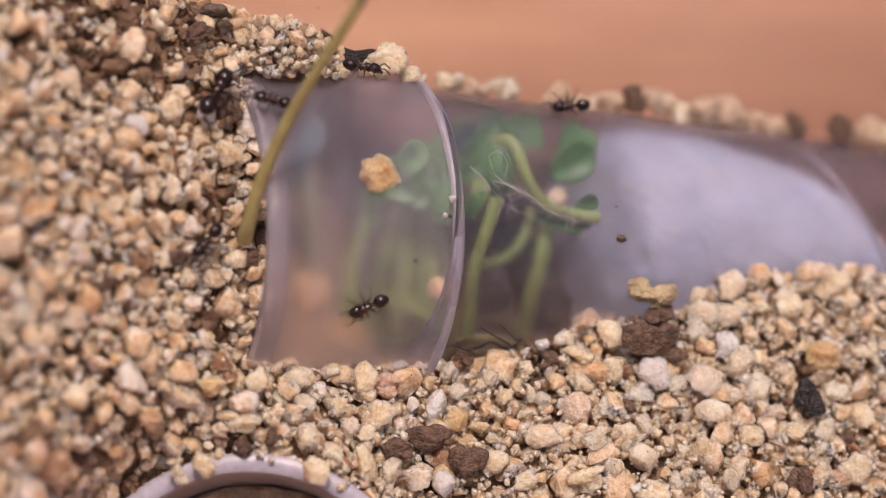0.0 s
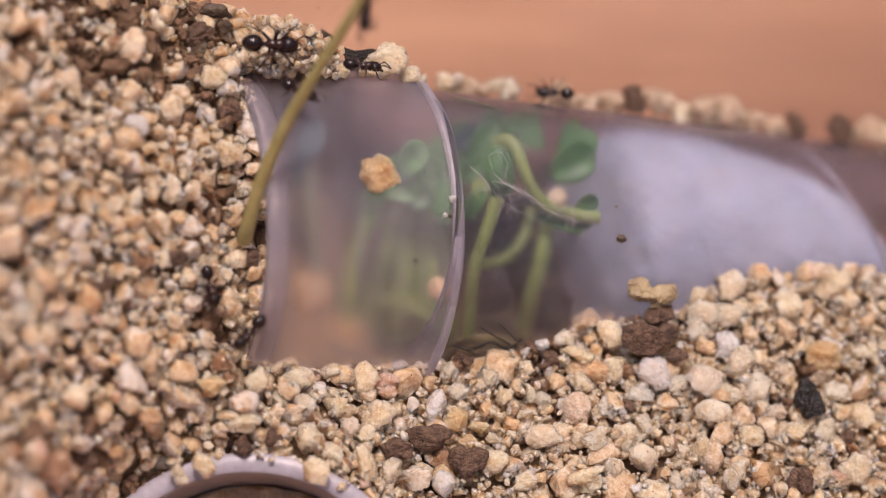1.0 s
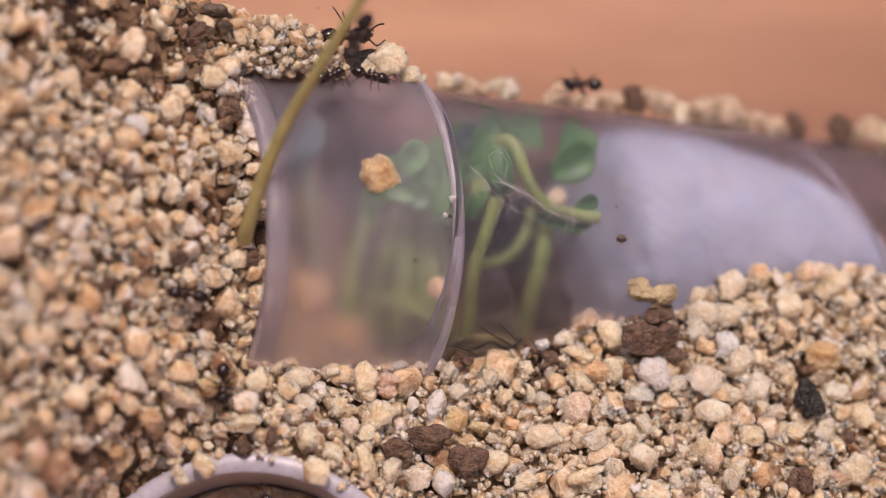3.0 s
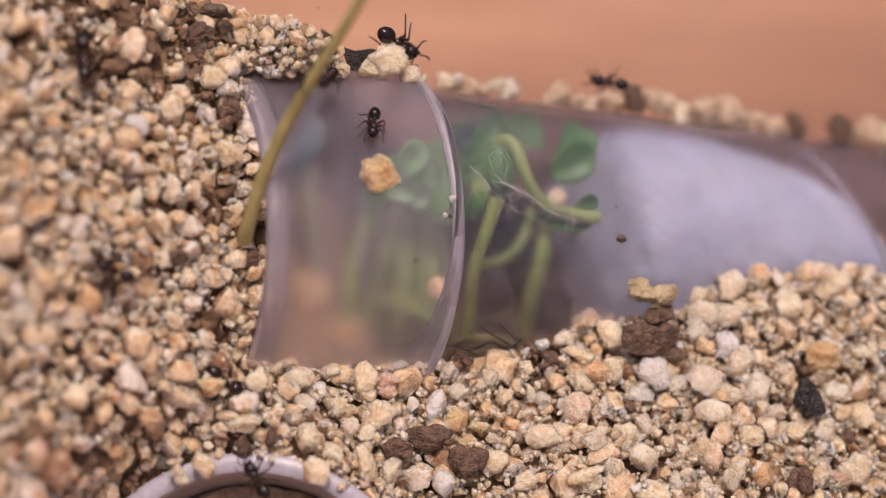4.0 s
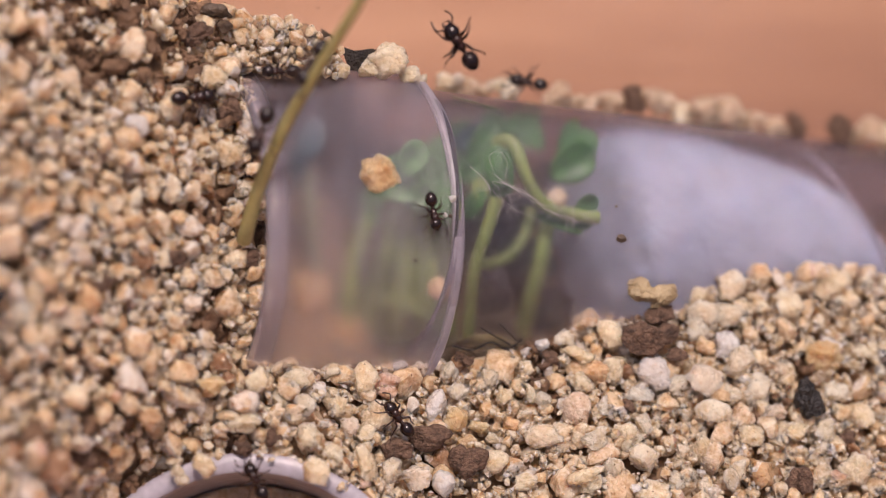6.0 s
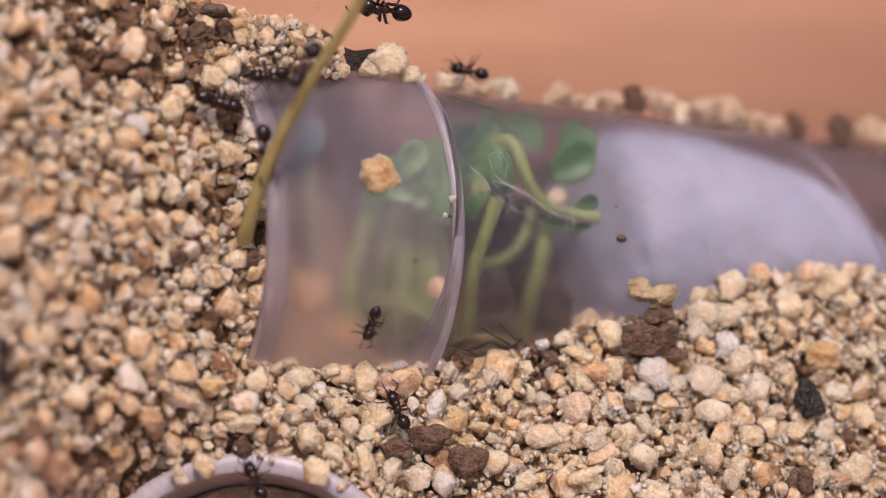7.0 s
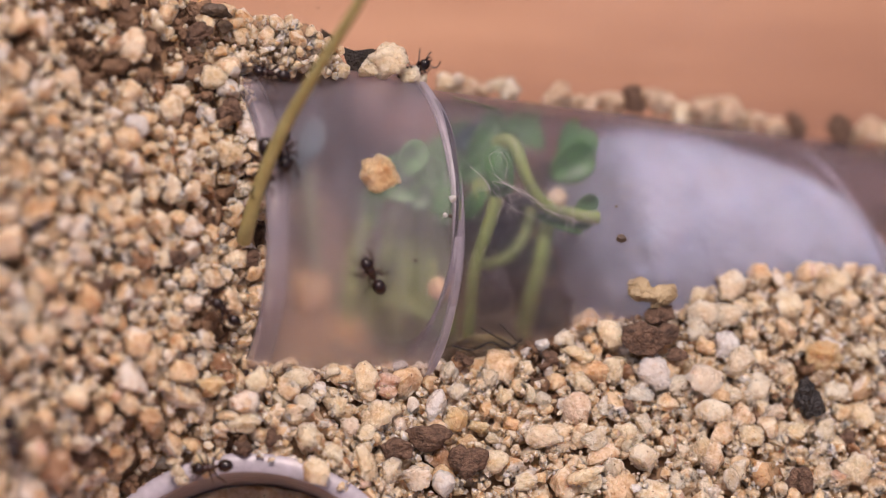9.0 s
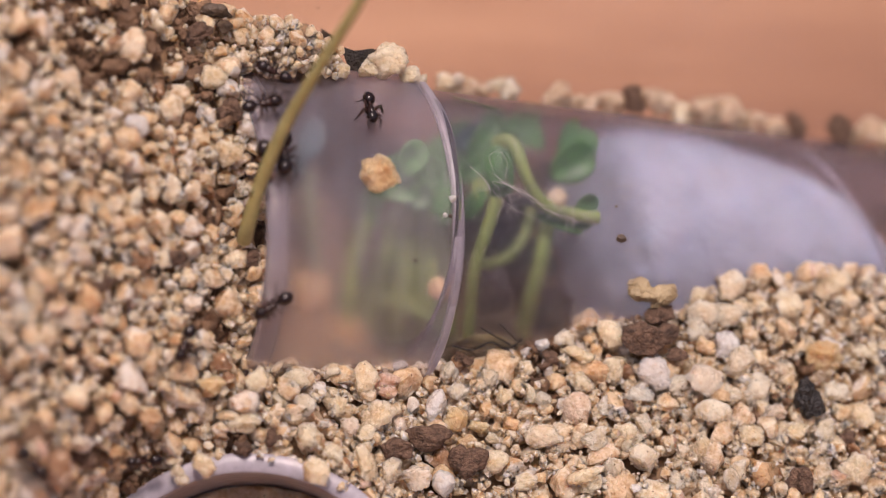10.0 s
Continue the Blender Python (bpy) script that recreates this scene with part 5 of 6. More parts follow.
def stride(ant, rows):
    """Swing the legs in two tripods while the ant goes, and feel about with the antennae."""
    legs = sorted((o for o in ant.children if o.name.split(".")[0] == "leg"), key=lambda o: o.name)
    feelers = [o for o in ant.children_recursive if o.name.split(".")[0] == "antenna"]
    spots = [(t, m.translation.copy()) for t, m in rows]
    steps, phase, last = [], 0.0, spots[0][1]
    for i in range(51):
        t = i * 0.2
        k = max(j for j in range(len(spots) - 1) if spots[j][0] <= t + 1e-6 or j == 0)
        (t0, p0), (t1, p1) = spots[k], spots[k + 1]
        p = p0.lerp(p1, min(max((t - t0) / (t1 - t0), 0), 1))
        gone = (p - last).length / MM
        last = p
        phase += min(gone * 1.7, 1.45)
        steps.append((t, phase, min(1.0, gone / 0.5)))
    for n, leg in enumerate(legs):
        s = 1 if leg.location.y > 0 else -1
        at = leg.location / MM
        odd = math.pi * ((n // 2 + n) % 2)
        walk(leg, [(t, pose(at.x * MM, at.y * MM, at.z * MM, s * 7 * go * math.cos(f + odd), 0, s * (4 + 16 * go) * math.sin(f + odd + 0.2 * n))) for t, f, go in steps])
    for n, an in enumerate(feelers):
        at = an.location.copy()
        walk(an, [(t, pose(at.x, at.y, at.z, 0, 12 * math.sin(3.1 * t + 2 * n), 14 * math.sin(4.3 * t + 1.7 * n))) for t, f, go in steps])


def motions():
    """Every ant's way over sand, tubes, pane and stalk."""
    rows = [
        (0, stand((-5.41, -4.16, -1.74), (-0.90, -0.42, -0.16), (0.36, -0.88, 0.31))),
        (0.3, stand((-7.50, -4.92, -1.48), (-0.93, -0.37, -0.01), (0.35, -0.89, 0.28))),
        (0.6, stand((-9.94, -5.24, 0.18), (-0.92, -0.27, 0.28), (0.36, -0.86, 0.35))),
        (0.9, stand((-13.22, -6.76, -0.61), (-0.76, -0.41, -0.50), (0.34, -0.91, 0.23))),
        (1.2, stand((-14.49, -7.79, -2.57), (-0.76, -0.29, -0.59), (0.47, -0.62, 0.62))),
        (1.5, stand((-14.95, -8.72, -3.00), (-0.87, -0.20, -0.45), (0.50, -0.59, 0.64))),
        (1.8, stand((-16.41, -9.17, -3.17), (-0.81, -0.42, 0.41), (0.54, -0.55, 0.64))),
        (2.1, stand((-16.97, -9.29, -2.79), (-0.81, -0.32, 0.49), (0.54, -0.56, 0.62))),
        (2.4, stand((-17.16, -9.10, -2.44), (-0.79, -0.20, 0.58), (0.56, -0.57, 0.60))),
        (2.7, stand((-16.10, -9.80, -3.98), (-0.80, -0.17, 0.58), (0.46, -0.57, 0.68))),
        (3.1, stand((-15.88, -8.99, -4.82), (0.23, -0.58, -0.78), (0.41, -0.62, 0.67))),
        (3.5, stand((-15.75, -9.29, -5.25), (0.25, -0.56, -0.79), (0.34, -0.65, 0.68))),
        (5.0, stand((-15.93, -3.11, -5.10), (0.12, 0.76, 0.64), (0.51, -0.61, 0.61))),
        (7.0, stand((-15.43, 3.91, 1.47), (0.16, 0.76, 0.63), (0.50, -0.61, 0.61))),
        (9.0, stand((-15.48, 9.07, 5.67), (0.71, 0.69, 0.12), (0.31, -0.49, 0.82))),
        (9.5, stand((-14.61, 5.10, 9.44), (0.92, 0.39, -0.08), (0.29, -0.52, 0.80))),
        (9.7, stand((-14.01, 5.10, 9.61), (0.94, 0.32, -0.12), (0.27, -0.56, 0.78))),
        (10, stand((-13.07, 5.37, 9.48), (0.93, 0.36, -0.04), (0.30, -0.60, 0.74))),
    ]
    walk(ANTS["A"], rows)
    stride(ANTS["A"], rows)
    rows = [
        (0, stand((-16.93, -2.79, 3.65), (-0.55, -0.81, -0.21), (0.60, -0.56, 0.56))),
        (0.3, stand((-17.05, -3.43, 3.14), (-0.22, -0.80, -0.57), (0.61, -0.56, 0.56))),
        (0.6, stand((-17.12, -4.26, 2.40), (0.04, -0.69, -0.73), (0.61, -0.56, 0.56))),
        (0.9, stand((-16.86, -4.80, 1.56), (0.17, -0.60, -0.78), (0.61, -0.56, 0.56))),
        (1.2, stand((-16.25, -5.55, 0.41), (0.40, -0.53, -0.75), (0.57, -0.58, 0.58))),
        (1.5, stand((-15.84, -6.52, -0.83), (0.27, -0.70, -0.67), (0.54, -0.59, 0.59))),
        (1.8, stand((-16.09, -6.50, -0.82), (0.14, -0.70, -0.70), (0.56, -0.58, 0.58))),
        (2.1, stand((-16.48, -6.39, -0.44), (-0.18, -0.79, -0.59), (0.59, -0.57, 0.57))),
        (2.4, stand((-16.67, -6.27, -0.12), (-0.44, -0.83, -0.34), (0.60, -0.57, 0.57))),
        (2.7, stand((-17.16, -6.00, 0.62), (-0.80, -0.52, 0.30), (0.57, -0.58, 0.58))),
        (3.2, stand((-19.05, -6.37, 2.16), (-0.81, -0.27, 0.52), (0.57, -0.58, 0.58))),
        (3.8, stand((-21.66, -7.14, 4.04), (-0.74, -0.11, 0.67), (0.59, -0.57, 0.57))),
        (4.4, stand((-25.44, -7.87, 7.51), (-0.75, -0.26, 0.61), (0.63, -0.55, 0.55))),
        (5.0, stand((-26.98, -8.98, 8.22), (-0.63, -0.78, -0.01), (0.64, -0.54, 0.54))),
        (5.5, stand((-29.15, -11.89, 8.00), (-0.64, -0.77, 0.04), (0.66, -0.53, 0.53))),
        (6.1, stand((-30.49, -13.82, 7.79), (-0.27, -0.83, -0.48), (0.67, -0.52, 0.52))),
        (6.8, stand((-30.04, -15.52, 5.53), (0.04, -0.70, -0.72), (0.67, -0.52, 0.54))),
        (7.5, stand((-29.83, -16.17, 4.69), (0.04, -0.73, -0.68), (0.67, -0.50, 0.55))),
        (8.3, stand((-29.83, -17.78, 3.33), (-0.03, -0.79, -0.61), (0.67, -0.47, 0.58))),
        (9.0, stand((-29.34, -19.49, 1.35), (0.18, -0.64, -0.74), (0.66, -0.47, 0.58))),
        (10, stand((-28.04, -20.08, -0.62), (0.55, -0.22, -0.81), (0.65, -0.48, 0.58))),
    ]
    walk(ANTS["B"], rows)
    stride(ANTS["B"], rows)
    rows = [
        (0, stand((-16.39, 5.90, 10.18), (0.45, 0.83, 0.33), (0.34, -0.42, 0.84))),
        (0.2, stand((-16.39, 6.20, 10.06), (0.35, 0.90, 0.24), (0.34, -0.42, 0.84))),
        (0.4, stand((-15.77, 7.91, 10.92), (0.53, 0.77, 0.36), (0.18, -0.48, 0.86))),
        (0.6, stand((-14.65, 9.18, 11.65), (0.64, 0.64, 0.42), (-0.01, -0.55, 0.83))),
        (0.8, stand((-13.30, 9.44, 11.84), (0.85, 0.40, 0.35), (0.11, -0.62, 0.78))),
        (1.0, stand((-12.54, 9.43, 11.65), (1.00, 0.01, -0.07), (0.16, -0.65, 0.75))),
        (1.2, stand((-12.22, 9.37, 11.49), (0.97, -0.08, -0.23), (0.17, -0.65, 0.74))),
        (1.4, stand((-11.85, 9.67, 11.69), (0.98, 0.17, -0.07), (0.19, -0.66, 0.73))),
        (1.6, stand((-11.36, 9.92, 11.81), (0.95, 0.30, -0.04), (0.26, -0.66, 0.71))),
        (1.8, stand((-11.08, 10.14, 11.97), (0.87, 0.48, 0.11), (0.31, -0.65, 0.69))),
        (2.0, stand((-10.59, 10.16, 11.79), (0.91, 0.42, -0.03), (0.38, -0.65, 0.66))),
        (2.2, stand((-10.10, 10.01, 11.42), (0.93, 0.34, 0.02), (0.38, -0.65, 0.66))),
        (2.5, stand((-9.07, 10.67, 11.23), (0.93, 0.34, 0.02), (0.38, -0.65, 0.66))),
        (2.7, stand((-8.32, 12.31, 10.19), (0.93, 0.34, 0.02), (0.38, -0.65, 0.66))),
        (3.2, stand((-6.51, 15.06, 7.37), (0.91, 0.14, -0.39), (0.15, -0.99, 0.00))),
        (3.8, stand((-3.80, 15.46, 6.71), (0.58, 0.09, -0.81), (0.15, -0.99, 0.00))),
        (4.0, stand((-3.39, 15.52, 6.55), (0.68, 0.10, -0.73), (0.15, -0.99, 0.00))),
        (4.2, stand((-2.98, 15.59, 5.82), (0.81, 0.12, -0.58), (0.15, -0.99, 0.00))),
        (4.4, stand((-1.55, 17.06, 3.77), (0.97, 0.20, -0.12), (0.10, -0.96, 0.26))),
        (4.6, stand((-0.86, 17.17, 3.48), (0.97, 0.20, -0.12), (0.10, -0.96, 0.26))),
        (4.8, stand((0.43, 17.97, 2.41), (0.90, -0.30, 0.32), (0.05, -0.86, 0.51))),
        (5.0, stand((0.89, 18.04, 1.97), (0.88, -0.28, 0.38), (0.05, -0.86, 0.51))),
        (5.2, stand((1.38, 18.11, 1.76), (0.85, -0.27, 0.46), (0.05, -0.86, 0.51))),
        (5.4, stand((1.22, 18.09, 2.27), (0.75, -0.23, 0.62), (0.05, -0.86, 0.51))),
        (5.7, stand((0.87, 18.03, 2.55), (0.56, -0.27, 0.79), (0.05, -0.86, 0.51))),
        (6.0, stand((1.39, 17.45, 4.52), (-0.45, -0.07, 0.89), (0.05, -0.86, 0.51))),
        (6.4, stand((-0.59, 17.21, 6.28), (-0.39, -0.52, 0.76), (0.10, -0.96, 0.26))),
        (6.8, stand((-3.35, 15.53, 9.11), (-0.86, -0.13, 0.50), (0.15, -0.99, 0.00))),
        (7.0, stand((-4.33, 15.38, 9.95), (-0.93, -0.14, 0.35), (0.15, -0.99, 0.00))),
        (7.2, stand((-6.10, 15.12, 10.88), (-0.98, -0.15, 0.12), (0.15, -0.99, 0.00))),
        (7.4, stand((-7.09, 14.97, 11.61), (-0.98, -0.15, -0.13), (0.15, -0.99, 0.00))),
        (7.6, stand((-8.08, 14.82, 13.37), (-0.82, -0.12, -0.55), (0.15, -0.99, 0.00))),
        (8.0, stand((-9.13, 15.93, 14.48), (-0.57, 0.57, -0.59), (0.15, -0.99, 0.00))),
        (10, stand((-9.74, 15.84, 14.82), (-0.69, 0.56, -0.45), (0.15, -0.99, 0.00))),
    ]
    walk(ANTS["C"], rows)
    stride(ANTS["C"], rows)
    rows = [
        (0, stand((-12.31, 5.90, 9.35), (-0.60, 0.10, 0.80), (0.27, 0.05, 0.96))),
        (0.2, stand((-11.94, 5.91, 9.30), (0.20, 0.63, 0.75), (0.27, 0.05, 0.96))),
        (0.4, stand((-11.25, 6.13, 8.92), (0.52, 0.66, 0.55), (0.28, 0.04, 0.96))),
        (0.6, stand((-10.50, 6.40, 8.86), (0.17, 0.63, 0.76), (0.27, 0.05, 0.96))),
        (1.0, stand((-10.44, 6.48, 9.81), (0.52, -0.03, 0.85), (0.25, 0.13, 0.96))),
        (1.4, stand((-9.64, 6.85, 9.91), (0.86, 0.05, 0.51), (0.24, 0.17, 0.96))),
        (1.6, stand((-9.09, 6.83, 10.31), (0.91, 0.41, 0.11), (0.23, 0.20, 0.95))),
        (1.8, stand((-8.45, 7.25, 10.31), (0.83, 0.52, -0.19), (0.21, 0.23, 0.95))),
        (2.2, stand((-7.87, 7.59, 10.03), (0.78, 0.61, -0.17), (0.21, 0.24, 0.95))),
        (2.5, stand((-8.10, 7.52, 10.16), (0.77, 0.60, -0.21), (0.21, 0.25, 0.95))),
        (2.7, stand((-8.19, 7.54, 10.17), (0.75, 0.63, -0.22), (0.21, 0.25, 0.95))),
        (3.2, stand((-8.12, 7.98, 10.00), (0.53, 0.81, -0.26), (0.20, 0.28, 0.94))),
        (3.8, stand((-8.04, 8.12, 9.87), (0.42, 0.88, -0.22), (0.20, 0.28, 0.94))),
        (4.0, stand((-8.36, 7.87, 9.84), (0.37, 0.93, -0.01), (0.21, 0.26, 0.94))),
        (4.2, stand((-8.60, 7.67, 9.83), (0.09, 0.94, 0.32), (0.21, 0.24, 0.95))),
        (4.4, stand((-9.25, 7.02, 10.53), (-0.45, 0.88, -0.12), (0.19, 0.31, 0.93))),
        (4.6, stand((-9.50, 7.73, 10.11), (-0.35, 0.85, -0.39), (0.17, 0.35, 0.92))),
        (4.8, stand((-10.63, 8.80, 10.57), (-0.74, 0.22, 0.63), (0.38, -0.65, 0.65))),
        (5.2, stand((-10.87, 8.84, 10.73), (-0.74, 0.23, 0.63), (0.37, -0.66, 0.66))),
        (5.5, stand((-10.81, 8.74, 10.60), (-0.80, 0.15, 0.58), (0.37, -0.65, 0.66))),
        (5.7, stand((-11.21, 7.63, 10.99), (-0.94, -0.15, 0.30), (0.34, -0.65, 0.68))),
        (6.2, stand((-11.98, 7.24, 10.89), (-0.97, -0.20, 0.12), (0.27, -0.65, 0.71))),
        (6.8, stand((-12.56, 7.01, 10.88), (-0.97, -0.22, 0.02), (0.24, -0.64, 0.73))),
        (7.5, stand((-12.52, 6.98, 10.85), (-0.97, -0.23, 0.02), (0.24, -0.64, 0.73))),
        (8.6, stand((-12.48, 7.04, 10.88), (-0.99, -0.11, 0.13), (0.24, -0.64, 0.73))),
        (9.2, stand((-12.40, 7.10, 10.90), (-0.96, 0.06, 0.27), (0.24, -0.65, 0.72))),
        (10, stand((-12.22, 7.19, 10.93), (-0.89, 0.20, 0.41), (0.25, -0.65, 0.72))),
    ]
    walk(ANTS["D"], rows)
    stride(ANTS["D"], rows)
    rows = [
        (0, stand((-5.94, 9.90, 9.06), (0.99, -0.08, -0.14), (0.16, 0.37, 0.91))),
        (1.0, stand((-5.92, 10.08, 8.99), (0.98, 0.08, -0.20), (0.16, 0.39, 0.91))),
        (1.6, stand((-5.96, 10.00, 9.03), (0.93, 0.24, -0.26), (0.16, 0.38, 0.91))),
        (2.0, stand((-5.56, 9.53, 9.14), (0.74, 0.58, -0.35), (0.17, 0.34, 0.92))),
        (2.5, stand((-5.74, 9.07, 9.34), (0.82, 0.47, -0.32), (0.18, 0.32, 0.93))),
        (2.7, stand((-5.70, 9.19, 9.29), (0.86, 0.41, -0.31), (0.18, 0.32, 0.93))),
        (3.2, stand((-5.10, 8.92, 8.63), (0.43, -0.74, -0.52), (0.21, 0.24, 0.95))),
        (3.8, stand((-4.88, 7.67, 7.15), (-0.11, -0.62, -0.77), (0.28, 0.02, 0.96))),
        (4.0, stand((-5.09, 6.59, 6.52), (-0.06, -1.00, -0.07), (0.31, -0.09, 0.95))),
        (4.2, stand((-5.39, 5.45, 6.44), (0.06, -0.98, -0.20), (0.33, -0.17, 0.93))),
        (4.4, stand((-4.81, 4.58, 6.04), (-0.53, 0.74, 0.40), (0.35, -0.24, 0.91))),
        (4.6, stand((-4.64, 4.66, 5.98), (-0.74, 0.52, 0.42), (0.34, -0.24, 0.91))),
        (4.8, stand((-4.00, 4.10, 5.58), (-0.88, 0.22, 0.42), (0.35, -0.29, 0.89))),
        (5.0, stand((-3.26, 3.64, 5.10), (-0.75, 0.44, 0.49), (0.36, -0.34, 0.87))),
        (5.2, stand((-2.44, 3.69, 4.77), (-0.78, 0.39, 0.49), (0.37, -0.36, 0.86))),
        (5.4, stand((-1.20, 3.11, 3.96), (-0.84, 0.21, 0.49), (0.38, -0.43, 0.82))),
        (5.5, stand((-0.64, 2.87, 3.56), (-0.80, 0.27, 0.53), (0.38, -0.46, 0.81))),
        (5.7, stand((-0.37, 1.56, 2.58), (-0.37, 0.64, 0.68), (0.39, -0.56, 0.73))),
        (6.0, stand((-0.70, 1.30, 2.55), (0.20, -0.72, -0.67), (0.39, -0.57, 0.72))),
        (6.4, stand((-2.22, -1.38, 0.72), (-0.48, -0.67, -0.56), (0.39, -0.74, 0.55))),
        (6.8, stand((-4.98, -4.03, -1.85), (-0.23, -0.40, -0.89), (0.36, -0.88, 0.31))),
        (7.0, stand((-5.20, -4.49, -3.19), (-0.29, -0.31, -0.91), (0.34, -0.92, 0.21))),
        (7.2, stand((-6.79, -4.94, -2.61), (-0.84, -0.40, -0.36), (0.34, -0.92, 0.21))),
        (7.4, stand((-8.26, -5.18, -1.35), (-0.91, -0.26, 0.32), (0.35, -0.90, 0.27))),
        (7.6, stand((-10.22, -5.43, 0.20), (-0.91, -0.24, 0.35), (0.36, -0.87, 0.34))),
        (7.8, stand((-11.68, -5.89, 0.59), (-0.92, -0.27, 0.30), (0.36, -0.87, 0.34))),
        (8.0, stand((-12.29, -6.19, 0.38), (-0.93, -0.31, 0.19), (0.36, -0.88, 0.31))),
        (8.2, stand((-12.75, -6.51, 0.04), (-0.94, -0.35, 0.06), (0.35, -0.89, 0.28))),
        (8.4, stand((-13.76, -6.74, 0.34), (-0.89, -0.23, 0.38), (0.35, -0.89, 0.28))),
        (8.6, stand((-14.51, -6.29, -0.70), (-0.99, 0.01, 0.11), (0.48, -0.62, 0.62))),
        (8.8, stand((-15.10, -6.23, -0.34), (-0.87, 0.43, 0.22), (0.52, -0.60, 0.60))),
        (9.0, stand((-15.59, -6.14, -0.26), (-0.81, 0.43, 0.40), (0.54, -0.59, 0.59))),
        (9.2, stand((-16.00, -5.90, 0.16), (-0.77, 0.31, 0.56), (0.56, -0.59, 0.59))),
        (9.4, stand((-17.14, -6.06, 0.56), (-0.81, -0.30, 0.51), (0.57, -0.58, 0.58))),
        (9.7, stand((-17.92, -6.97, 0.44), (-0.75, -0.66, 0.06), (0.58, -0.57, 0.57))),
        (10, stand((-18.40, -8.68, -0.81), (-0.34, -0.81, -0.49), (0.56, -0.59, 0.59))),
    ]
    walk(ANTS["F"], rows)
    stride(ANTS["F"], rows)
    rows = [
        (0, stand((-3.83, -19.76, -15.23), (0.00, 0.71, 0.71), (0.00, -0.71, 0.71))),
        (3.8, stand((-3.74, -17.57, -13.41), (0.09, 0.85, 0.52), (0.30, -0.53, 0.79))),
        (4.5, stand((-3.29, -14.34, -12.15), (0.12, 0.95, 0.29), (0.47, -0.32, 0.82))),
        (4.7, stand((-2.67, -12.76, -11.90), (0.05, 0.94, 0.34), (0.47, -0.32, 0.82))),
        (5.0, stand((-1.93, -11.03, -11.64), (-0.06, 0.92, 0.39), (0.46, -0.33, 0.82))),
        (5.2, stand((-2.27, -8.97, -10.64), (-0.14, 0.89, 0.43), (0.46, -0.33, 0.82))),
        (5.4, stand((-2.59, -8.57, -10.30), (-0.57, 0.61, 0.56), (0.46, -0.33, 0.82))),
        (5.7, stand((-3.04, -8.27, -9.93), (-0.66, 0.50, 0.57), (0.46, -0.33, 0.82))),
        (6.2, stand((-3.34, -7.94, -9.63), (-0.56, 0.62, 0.56), (0.46, -0.33, 0.82))),
        (6.8, stand((-3.54, -7.73, -9.43), (-0.48, 0.69, 0.54), (0.46, -0.33, 0.82))),
        (7.0, stand((-3.32, -7.40, -9.43), (-0.40, 0.75, 0.52), (0.46, -0.33, 0.82))),
        (7.2, stand((-3.43, -6.16, -8.87), (-0.20, 0.87, 0.46), (0.46, -0.36, 0.81))),
        (7.5, stand((-3.54, -5.05, -8.29), (-0.09, 0.88, 0.46), (0.47, -0.49, 0.74))),
        (7.8, stand((-3.72, -4.37, -6.10), (0.01, 0.04, 1.00), (0.30, -0.95, 0.03))),
        (8.0, stand((-4.17, -4.37, -4.46), (-0.10, 0.11, 0.99), (0.32, -0.94, 0.14))),
        (8.2, stand((-4.23, -4.02, -2.75), (0.06, 0.30, 0.95), (0.35, -0.90, 0.26))),
        (8.4, stand((-3.65, -3.49, -1.92), (0.36, 0.46, 0.81), (0.36, -0.87, 0.33))),
        (8.6, stand((-3.36, -3.31, -1.75), (0.52, 0.50, 0.69), (0.36, -0.86, 0.35))),
        (8.8, stand((-3.87, -3.24, -1.06), (0.01, 0.42, 0.91), (0.37, -0.85, 0.39))),
        (9.0, stand((-5.08, -3.08, 0.33), (-0.43, 0.29, 0.85), (0.38, -0.80, 0.46))),
        (9.2, stand((-6.57, -3.14, 1.38), (-0.78, 0.03, 0.63), (0.38, -0.77, 0.51))),
        (9.4, stand((-8.67, -3.91, 1.67), (-0.92, -0.27, 0.28), (0.38, -0.79, 0.49))),
        (9.7, stand((-10.60, -5.20, 1.10), (-0.92, -0.40, 0.02), (0.37, -0.84, 0.40))),
        (10, stand((-12.18, -6.15, 0.42), (-0.85, -0.45, -0.28), (0.36, -0.88, 0.32))),
    ]
    walk(ANTS["G"], rows)
    stride(ANTS["G"], rows)
